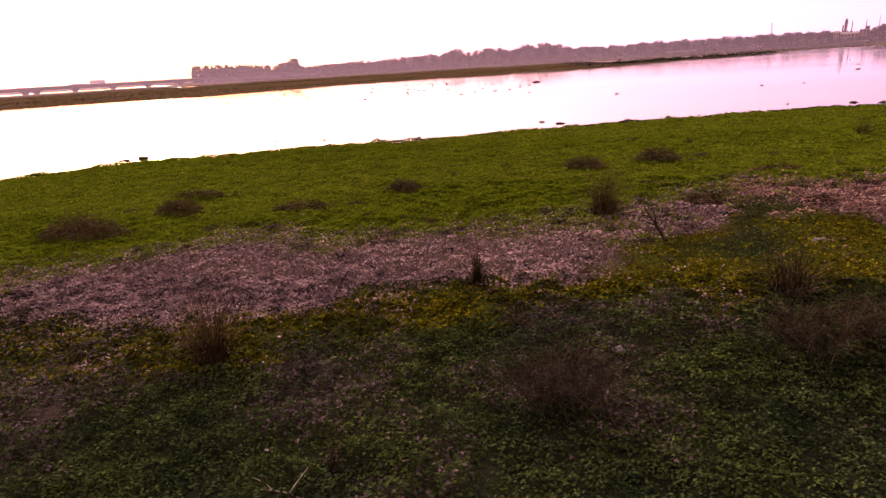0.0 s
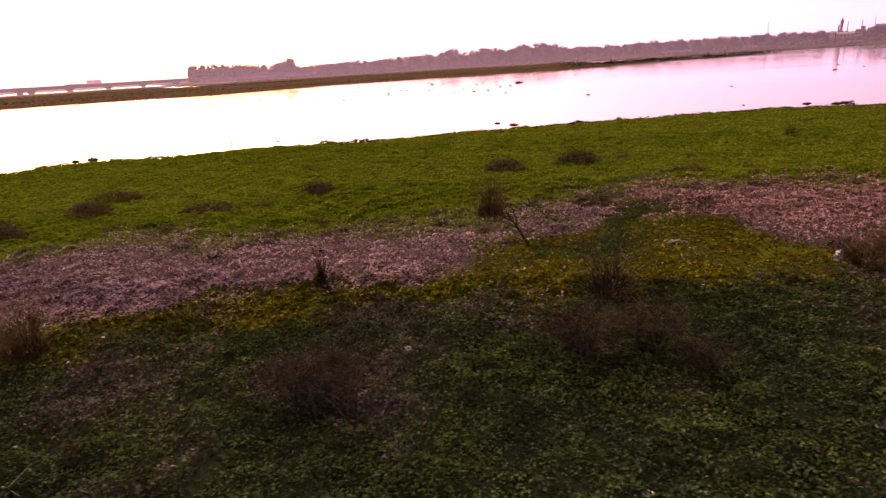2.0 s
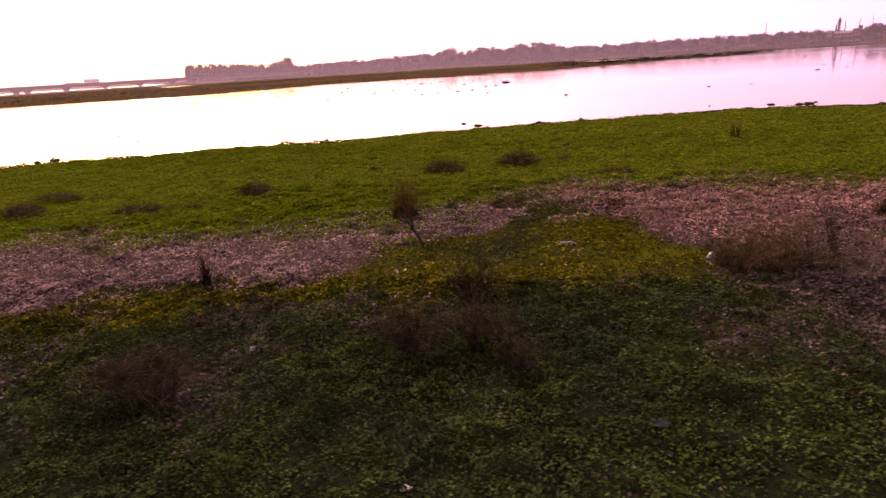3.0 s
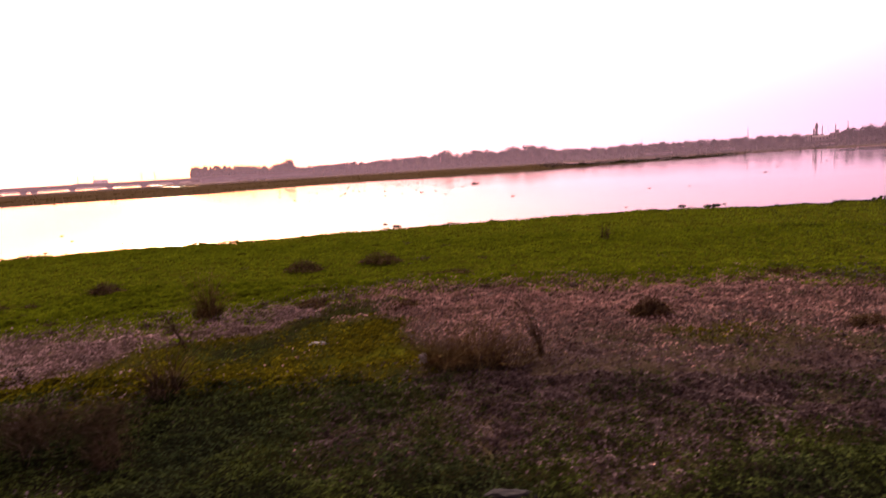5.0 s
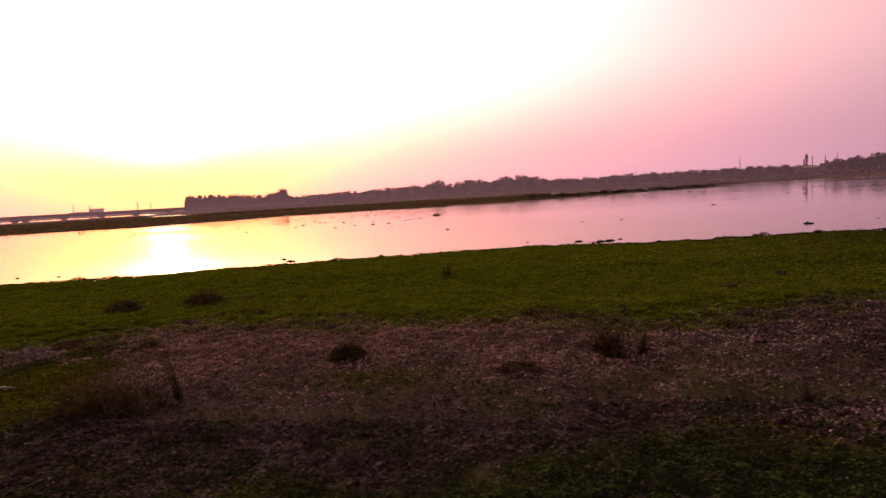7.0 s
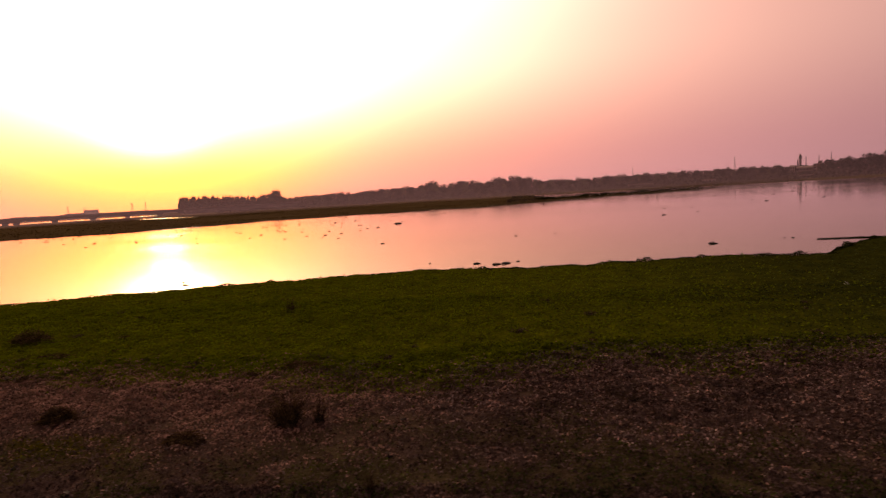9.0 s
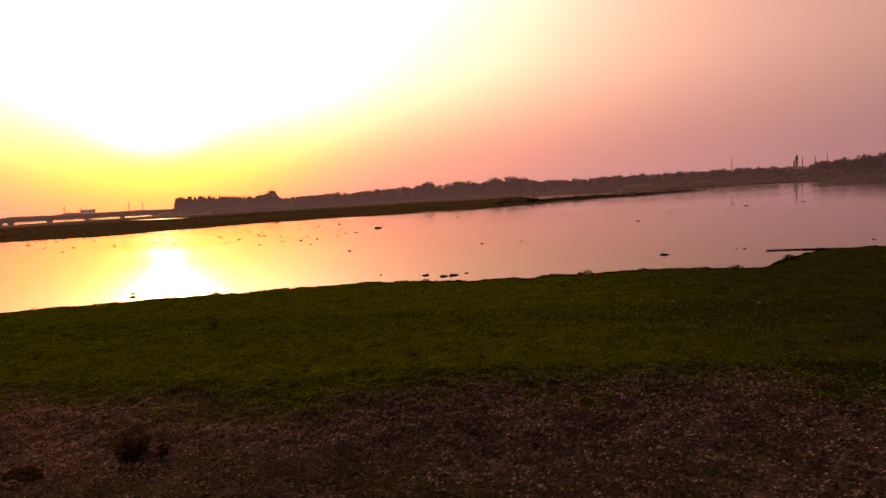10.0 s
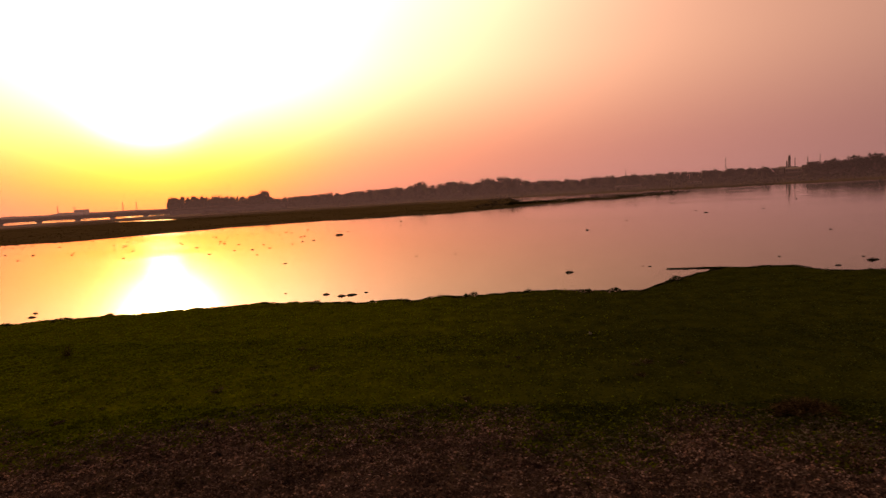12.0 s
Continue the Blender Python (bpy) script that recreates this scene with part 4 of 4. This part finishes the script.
def tree_kind(kind, seed):
    """One tree of 20 m: trunk with limbs, and a crown of many leaf clumps."""
    random.seed(seed)
    r = thing("tree", 0, 0, 0, "hazy broad-leaved tree in the woods beyond the river", "tree", "woods on the far bank")
    tall = kind == "slim"
    p0, p1, p2 = [(0, 0, -0.5)], [(0.3, 0, 6)], [(0.2, 0.1, 17 if tall else 11)]
    vs, fs = [], []
    n0 = 0
    limbs = [(p0, p1, p2, 0.45, 0.12)]
    for i in range(7):
        a, z = i * 2.4 + seed, (7 + i * 1.4) if tall else (4 + i * 0.9)
        s = 2.2 if tall else 5.0
        limbs.append(([(0.15, 0, z)], [(math.cos(a) * s * 0.5, math.sin(a) * s * 0.5, z + 1)], [(math.cos(a) * s, math.sin(a) * s, z + 3.2)], 0.16, 0.04))
    for q0, q1, q2, ra, rb in limbs:
        v, f = tubes(q0, q1, q2, ra, rb, 3, 4)
        vs.append(v), fs.append(f + n0)
        n0 += len(v)
    part("trunk", np_mesh("trunk", np.concatenate(vs), np.concatenate(fs), True), BARK, r)
    n = 1150
    if tall:
        lumps = [(rng.normal(0, 0.7), rng.normal(0, 0.7), z, (0.7 + 1.1 * math.sin(math.pi * min(1, (z + 3) / 26.5))) * rng.uniform(0.6, 1.3)) for z in np.linspace(1.2, 18.4, 26)]
    else:
        lumps = []
        for i in range(44):
            z = 0.8 + 16.6 * ((i + 0.5) / 44) ** 1.15
            a, q = i * 2.4 + seed, 6.4 * math.sqrt(max(0.02, 1 - (z / 18.5) ** 2.2)) * rng.uniform(0.25, 1.05)
            lumps.append((math.cos(a) * q, math.sin(a) * q, z, rng.uniform(1.5, 2.9)))
    per = n // len(lumps)
    pts = []
    for x, y, z, s in lumps:
        d = rng.normal(0, 1, (per, 3))
        d /= np.linalg.norm(d, axis=1, keepdims=True)
        pts.append(np.array([[x, y, z]]) + d * s * rng.uniform(0.6, 1.05, (per, 1)) * [1, 1, 0.8])
    p = np.concatenate(pts)
    p[:, 2] = np.clip(p[:, 2], 0.8, 20)
    v, f = leaves(p, rng.uniform(0.8, 1.7, len(p)), 1.4, 0.8)
    part("crown", np_mesh("crown", v, f), CROWN_WARM if tall else (CROWN, CROWN_DARK, CROWN_OLIVE)[seed % 3], r)
    return r


def build_woods():
    broad = [tree_kind("broad", s) for s in (1, 2, 3, 4)]
    slim = [tree_kind("slim", s) for s in (5, 6)]
    for t in slim:
        tagged(t, "slim eucalyptus tree in a hazy row beyond the bridge", "tree", "row of slim trees")
    placed = []

    def plant(proto, x, y, h, wide):
        m = pose(x, y, float(ground_z(np.array([x]), np.array([y]))[0]) - 0.3, 0, 0, rng.uniform(0, 360)) @ Matrix.Diagonal((h / 20 * wide, h / 20 * wide, h / 20, 1))
        set_down(proto, m, placed)

    cx, cy = 27.0, 0.2
    for row, dist, count, share in ((0, 930, 165, 1.0), (1, 890, 70, 0.66)):
        for i in range(count):
            az = -31.2 + 66 * (i + rng.uniform(0, 1)) / count
            el = np.interp(az, [p[0] for p in SKYLINE], [p[1] for p in SKYLINE])
            grove = az > 26.2
            d = (dist + rng.uniform(-20, 20)) * (1.0 if grove else 1.0 + 0.15 * step(az - 18, 8))
            h = 3.6 + d * math.tan(radians(float(el))) * share * rng.uniform(0.86, 1.24)
            x, y = cx + d * math.sin(radians(az)), cy + d * math.cos(radians(az))
            if az < -24.6:
                continue
            plant(broad[(0, 3)[i % 2] if grove else (i * 7 + row) % 4], x, y, h, rng.uniform(1.0, 1.5) if grove else rng.uniform(0.75, 1.4))
    # the row of slim trees beyond the bridge
    for i in range(74):
        az = -31.5 + 6.8 * (i + rng.uniform(0, 1)) / 74
        el = float(np.interp(az, [p[0] for p in SKYLINE], [p[1] for p in SKYLINE]))
        d = (1065, 1080, 1095)[i % 3]
        h = 3.6 + d * math.tan(radians(el)) * rng.uniform(0.78, 1.1)
        plant(slim[i % 2], cx + d * math.sin(radians(az)), cy + d * math.cos(radians(az)), h, rng.uniform(0.5, 0.95))
    # trees behind the works
    for i in range(16):
        az, d = 23.4 + 2.9 * (i + rng.uniform(0, 1)) / 16, 1490 + rng.uniform(-25, 25)
        plant(broad[(i * 3) % 4], cx + d * math.sin(radians(az)), cy + d * math.cos(radians(az)), 3.6 + d * math.tan(radians(0.66)) * rng.uniform(0.85, 1.1), rng.uniform(1.1, 1.6))
    # the unbroken mass of the woods behind them
    n = 62000
    az = rng.uniform(-31, 36, n)
    d = rng.uniform(950, 1010, n) * (1.0 + 0.15 * step(az - 18, 8))
    x, y = cx + d * np.sin(np.radians(az)), cy + d * np.cos(np.radians(az))
    el = np.interp(az, [p[0] for p in SKYLINE], [p[1] for p in SKYLINE])
    crest = np.where(az < -24.4, 0.42, 0.77) + 0.13 * lattice_noise(x, x * 0, 13, 63) + 0.10 * lattice_noise(x, x * 0, 5, 64) + 0.05 * lattice_noise(x, x * 0, 2.1, 65)
    z = ground_z(x, y) + (3.6 + d * np.tan(np.radians(el)) * crest) * rng.uniform(0, 1, n) ** 0.75
    v, f = leaves(np.stack([x, y, z], 1), rng.uniform(1.5, 3.1, n), 1.4)
    tagged(part("woods", np_mesh("woods", v, f), CROWN), "unbroken hazy woods beyond the river", "woods", kind="stuff")
    # undergrowth along the foot of the woods
    n = 16000
    az, d = np.radians(rng.uniform(-31.5, 36, n)), rng.uniform(850, 960, n)
    p = np.stack([cx + d * np.sin(az), cy + d * np.cos(az), np.zeros(n)], 1)
    p[:, 2] = ground_z(p[:, 0], p[:, 1]) + rng.uniform(0, 1, n) * (6.5 + 3.0 * lattice_noise(p[:, 0], p[:, 1], 18, 61)) * (1 - 0.65 * step(az - radians(23.4), 0.008) * step(radians(26.3) - az, 0.008))
    v, f = leaves(p, rng.uniform(2.2, 4.0, n), 1.4)
    tagged(part("undergrowth", np_mesh("undergrowth", v, f), CROWN), "low hazy undergrowth at the foot of the far woods", "bushes", kind="stuff")
    n = 14000
    az, d = np.radians(rng.uniform(-28, 36, n)), rng.uniform(560, 860, n)
    p = np.stack([cx + d * np.sin(az), cy + d * np.cos(az), np.zeros(n)], 1)
    p = p[land(p[:, 0], p[:, 1]) > 12]
    p[:, 2] = ground_z(p[:, 0], p[:, 1]) + rng.uniform(0, 1, len(p)) * 1.8
    v, f = leaves(p, rng.uniform(0.8, 2.0, len(p)), 1.2)
    tagged(part("scrub", np_mesh("scrub", v, f), CROWN), "low dull scrub between the bank and the far woods", "bushes", kind="stuff")
    # far low horizon beyond the bridge
    n = 22000
    az, d = np.radians(rng.uniform(-58, -28, n)), rng.uniform(1900, 2100, n)
    rise = 6.5 + 3.0 * step(np.radians(-38) - az, 0.05) + 3.0 * lattice_noise(az * 60, az * 0, 1.3, 67)
    p = np.stack([cx + d * np.sin(az), cy + d * np.cos(az), rng.uniform(0, 1, n) * rise + 1], 1)
    v, f = leaves(p, rng.uniform(3, 7, n), 1.4)
    tagged(part("far_woods", np_mesh("far_woods", v, f), CROWN_WARM), "pale low woods on the horizon beyond the bridge", "woods", kind="stuff")


build_woods()


def bank_growth():
    n = 60000
    x, y = rng.uniform(-330, 260, n), rng.uniform(140, 520, n)
    d = land(x, y)
    keep = (d > 1) & ((d < 45) | (rng.uniform(0, 1, n) < 0.35))
    x, y = x[keep], y[keep]
    dark = (x > 45) & (y < line(FAR, x) + 48) & (y > line(FAR, x))
    back = (x > 30) & ~dark
    for mask, mat, name, label, tall, size in ((~dark & ~back, BANK_GRASS, "bank_grass", "rough olive-brown grass on the far bank", 0.22, (0.35, 0.75)),
                                               (back, CROWN, "back_scrub", "dull low scrub on the bank behind the spit", 0.5, (0.6, 1.3)),
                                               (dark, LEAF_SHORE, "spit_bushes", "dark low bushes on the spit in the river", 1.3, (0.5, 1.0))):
        p = np.stack([x[mask], y[mask], ground_z(x[mask], y[mask])], 1)
        if name == "spit_bushes":
            p = np.repeat(p, 5, axis=0) + rng.normal(0, 1.2, (len(p) * 5, 3)) * [1, 1, 0]
        p[:, 2] += rng.uniform(0, 1, len(p)) * tall * np.clip(0.75 + 0.8 * lattice_noise(p[:, 0], p[:, 1], 6, 66), 0.15, 1.6)
        v, f = leaves(p, rng.uniform(*size, len(p)), 1.0)
        tagged(part(name, np_mesh(name, v, f), mat), label, "bank plants", kind="stuff")


bank_growth()


def build_bridge():
    c, u = Vector((-431.5, 607.0, 0)), 37.0
    root = thing("road_bridge", c.x, c.y, 0, "long low concrete road bridge over the far arm of the river", "bridge", turn=u)
    bm = bmesh.new()
    prof = [(-5.5, 6.2), (5.5, 6.2), (5.5, 5.7), (3.0, 5.3), (2.6, 3.4), (-2.6, 3.4), (-3.0, 5.3), (-5.5, 5.7)]
    for s in (-420, 222):
        bm.faces.new([bm.verts.new((s, y, z)) for y, z in prof])
    bm.verts.ensure_lookup_table()
    for i in range(8):
        j = (i + 1) % 8
        bm.faces.new([bm.verts[i], bm.verts[j], bm.verts[8 + j], bm.verts[8 + i]])
    bmesh.ops.recalc_face_normals(bm, faces=bm.faces[:])
    part("deck", bm, CONCRETE, root)
    for y in (-5.45, 5.25):
        part("parapet", box(bmesh.new(), -420, 222, y, y + 0.2, 6.2, 7.2, 0.03), CONCRETE, root)
    for s in (-308, -273.5, -239, -204.5, -170, -135.5, -93.3, -83.6, -49, -12.9, 21.5, 55.5):
        pier = part("pier", box(bmesh.new(), s - 2.6, s + 2.6, -2.2, 2.2, -1.6, 2.4, 0.3), CONCRETE, root)
        bm = bmesh.new()
        lo = [bm.verts.new((s + a * 2.8, b * 2.4, 1.9)) for a, b in ((-1, -1), (1, -1), (1, 1), (-1, 1))]
        hi = [bm.verts.new((s + a * 5.0, b * 3.8, 3.4)) for a, b in ((-1, -1), (1, -1), (1, 1), (-1, 1))]
        bm.faces.new(lo[::-1]), bm.faces.new(hi)
        for i in range(4):
            bm.faces.new([lo[i], lo[(i + 1) % 4], hi[(i + 1) % 4], hi[i]])
        part("pier_cap", bm, CONCRETE, pier)
    part("abutment_wall", box(bmesh.new(), 82, 221, -4.4, 4.4, -1.5, 5.25, 0.2), WALL_PALE, root, "long pale retaining wall under the approach road")


build_bridge()


def build_haze_sheets():
    """Upright sheets stand in for dry-season haze over the far land, scattering low sunlight."""
    m = bpy.data.materials.new("haze_sheet")
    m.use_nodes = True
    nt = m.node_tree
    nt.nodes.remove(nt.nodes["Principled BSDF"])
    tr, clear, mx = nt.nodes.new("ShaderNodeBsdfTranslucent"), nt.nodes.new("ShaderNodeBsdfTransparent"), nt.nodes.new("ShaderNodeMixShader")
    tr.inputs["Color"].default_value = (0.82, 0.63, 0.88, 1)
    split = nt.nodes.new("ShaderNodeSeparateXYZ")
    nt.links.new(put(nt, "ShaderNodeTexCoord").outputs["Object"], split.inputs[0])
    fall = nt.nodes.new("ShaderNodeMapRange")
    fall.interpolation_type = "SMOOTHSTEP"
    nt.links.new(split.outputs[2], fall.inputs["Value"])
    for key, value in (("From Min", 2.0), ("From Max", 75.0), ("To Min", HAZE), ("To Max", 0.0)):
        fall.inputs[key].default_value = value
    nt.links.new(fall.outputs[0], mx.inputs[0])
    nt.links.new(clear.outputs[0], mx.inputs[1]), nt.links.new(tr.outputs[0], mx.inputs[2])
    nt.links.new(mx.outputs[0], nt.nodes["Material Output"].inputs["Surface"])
    # added sheets: each veils what lies behind it, as far haze would
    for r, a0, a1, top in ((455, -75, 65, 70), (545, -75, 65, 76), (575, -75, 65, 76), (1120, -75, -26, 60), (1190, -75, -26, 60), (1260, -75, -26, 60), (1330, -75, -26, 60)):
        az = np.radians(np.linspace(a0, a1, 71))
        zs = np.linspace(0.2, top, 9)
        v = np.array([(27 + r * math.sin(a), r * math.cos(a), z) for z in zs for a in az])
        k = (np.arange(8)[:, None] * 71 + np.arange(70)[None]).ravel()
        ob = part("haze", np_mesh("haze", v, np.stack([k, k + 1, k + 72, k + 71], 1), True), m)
        tagged(ob, "upright translucent sheet standing in for haze over the far land", "haze", kind="structure")


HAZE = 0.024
build_haze_sheets()


def lattice_mast(x, y, h, w, label, arms=0):
    root = thing("lattice_mast", x, y, on_ground(x, y), label, "mast", "masts on the skyline")
    lv, lf, n0 = [], [], 0
    for a, b in ((-1, -1), (1, -1), (1, 1), (-1, 1)):
        p0, p2 = np.array([[a * w, b * w, -0.5]]), np.array([[a * w * 0.15, b * w * 0.15, h]])
        v, f = tubes(p0, (p0 + p2) / 2, p2, 0.20, 0.12, 1, 4)
        part("leg", np_mesh("leg", v, f), METAL, root)
    k = 9
    for i in range(k):
        z0, z1 = h * i / k, h * (i + 1) / k
        r0, r1 = w * (1 - 0.85 * i / k), w * (1 - 0.85 * (i + 1) / k)
        for a, b, c, d in ((-1, -1, 1, -1), (1, -1, 1, 1), (1, 1, -1, 1), (-1, 1, -1, -1)):
            p0, p2 = np.array([[a * r0, b * r0, z0]]), np.array([[c * r1, d * r1, z1]])
            v, f = tubes(p0, (p0 + p2) / 2, p2, 0.14, 0.14, 1, 3)
            lv.append(v), lf.append(f + n0)
            n0 += len(v)
    part("bracing", np_mesh("bracing", np.concatenate(lv), np.concatenate(lf)), METAL, root)
    for i in range(arms):
        z = h * (0.72 + 0.12 * i)
        v, f = tubes([(-w * 1.6, 0, z)], [(0, 0, z + 0.6)], [(w * 1.6, 0, z)], 0.16, 0.16, 4, 4)
        part("cross_arm", np_mesh("cross_arm", v, f), METAL, root)


lattice_mast(598, 1590, 55, 2.6, "tall red-brown lattice mast above the far woods")
lattice_mast(480, 2300, 62, 3.2, "slim lattice mast above the far woods")
lattice_mast(-979, 1250, 24, 2.4, "faint pale power pylon beyond the bridge", 3)
lattice_mast(-838, 1224, 27, 2.6, "pale power pylon beyond the bridge", 3)
lattice_mast(-938, 1150, 26, 2.6, "faint power pylon beyond the bridge", 3)
lattice_mast(-857, 1300, 27, 2.4, "faint small power pylon beyond the bridge", 3)


def chimney(x, y, h, r, label, head=0.0):
    root = thing("chimney", x, y, on_ground(x, y), label, "chimney", "works chimneys")
    v, f = tubes([(0, 0, -0.5)], [(0, 0, h / 2)], [(0, 0, h)], r, r * 0.7, 6, 12)
    part("shaft", np_mesh("shaft", v, f, True), STACK, root)
    v, f = tubes([(0, 0, h - 1.2)], [(0, 0, h - 0.6)], [(0, 0, h)], r * 0.95, r * 0.95, 1, 12)
    part("rim", np_mesh("rim", v, f, True), STACK, root)
    if head:
        v, f = tubes([(0, 0, h - 9)], [(0, 0, h - 6)], [(0, 0, h - 3)], head, head * 0.8, 3, 12)
        part("platform", np_mesh("platform", v, f, True), STACK, root, "wide dark working platform round the stack")
        for a in range(4):
            c, d = math.cos(a * 1.571 + 0.4), math.sin(a * 1.571 + 0.4)
            v, f = tubes([(c * r * 2.6, d * r * 2.6, -0.5)], [(c * r * 1.9, d * r * 1.9, h * 0.4)], [(c * head * 0.9, d * head * 0.9, h - 8)], 0.35, 0.3, 3, 4)
            part("strut", np_mesh("strut", v, f), STACK, root)


def works_building(x, y, w, d, h, floors, bays, label, gable=True, wall=None):
    root = thing("works_building", x, y, on_ground(x, y), label, "factory", "works beyond the river", turn=-26)
    part("wall", box(bmesh.new(), -w / 2, w / 2, -d / 2, d / 2, -1, h), wall or WALL_PALE, root)
    bm = bmesh.new()
    if gable:
        a = [bm.verts.new((s * (w / 2 + 0.6), q * (d / 2 + 0.6), z)) for s, q, z in
             ((-1, -1, h + 0.004), (-1, 1, h + 0.004), (-1, 0, h + 3.4), (1, -1, h + 0.004), (1, 1, h + 0.004), (1, 0, h + 3.4))]
        for f in ((0, 2, 1), (3, 4, 5), (0, 3, 5, 2), (1, 2, 5, 4), (0, 1, 4, 3)):
            bm.faces.new([a[i] for i in f])
        bmesh.ops.recalc_face_normals(bm, faces=bm.faces[:])
    else:
        box(bm, -w / 2 - 0.5, w / 2 + 0.5, -d / 2 - 0.5, d / 2 + 0.5, h + 0.004, h + 0.8)
    part("roof", bm, METAL, root)
    for i in range(floors):
        for j in range(bays):
            cx, cz = -w / 2 + w * (j + 0.5) / bays, h * (i + 0.55) / floors
            win = part("window", box(bmesh.new(), cx - w / bays * 0.28, cx + w / bays * 0.28, -d / 2 - 0.12, -d / 2 - 0.01, cz - h / floors * 0.25, cz + h / floors * 0.25), METAL, root)
            part("pane", box(bmesh.new(), cx - w / bays * 0.22, cx + w / bays * 0.22, -d / 2 - 0.16, -d / 2 - 0.125, cz - h / floors * 0.2, cz + h / floors * 0.2), GLASS, win)


def at_az(az, d):
    return 5.2 + d * math.sin(radians(az)), -1.05 + d * math.cos(radians(az))


works_building(*at_az(24.95, 1365), 8, 13, 17, 3, 2, "pale tall works building beside trees on the far bank")
works_building(*at_az(25.8, 1370), 27, 19, 14.5, 2, 5, "long grey works building with a pitched roof on the far bank", True, CONCRETE)
works_building(*at_az(26.75, 1365), 15, 13, 20, 4, 3, "dark blocky works tower house on the far bank", False, METAL)
works_building(*at_az(26.9, 1368), 7, 7, 25, 5, 1, "narrow dark works tower above a flat roof", False, METAL)
works_building(*at_az(26.6, 845), 14, 6, 2.6, 1, 5, "low pale works shed on the far bank", False)
works_building(*at_az(13.6, 840), 34, 5, 3.2, 1, 9, "low whitewashed building below the far woods", False)
chimney(*at_az(25.5, 1390), 42, 1.9, "tall dark works chimney with a platform on struts", 3.0)
chimney(*at_az(25.32, 1390), 31, 1.6, "shorter dark works chimney with a rim")
chimney(*at_az(25.9, 1390), 36, 0.9, "thin steel works chimney")
chimney(*at_az(26.8, 1390), 37, 0.8, "thin tall steel works chimney")
lattice_mast(*at_az(27.6, 1430), 43, 1.1, "slim lattice mast beside the works")
works_building(-961, 1248, 42, 14, 15, 2, 6, "long pale building beyond the bridge, faint in haze", False)
works_building(*at_az(19.3, 835), 16, 5, 3.4, 1, 4, "low whitewashed shed below the far woods", False)
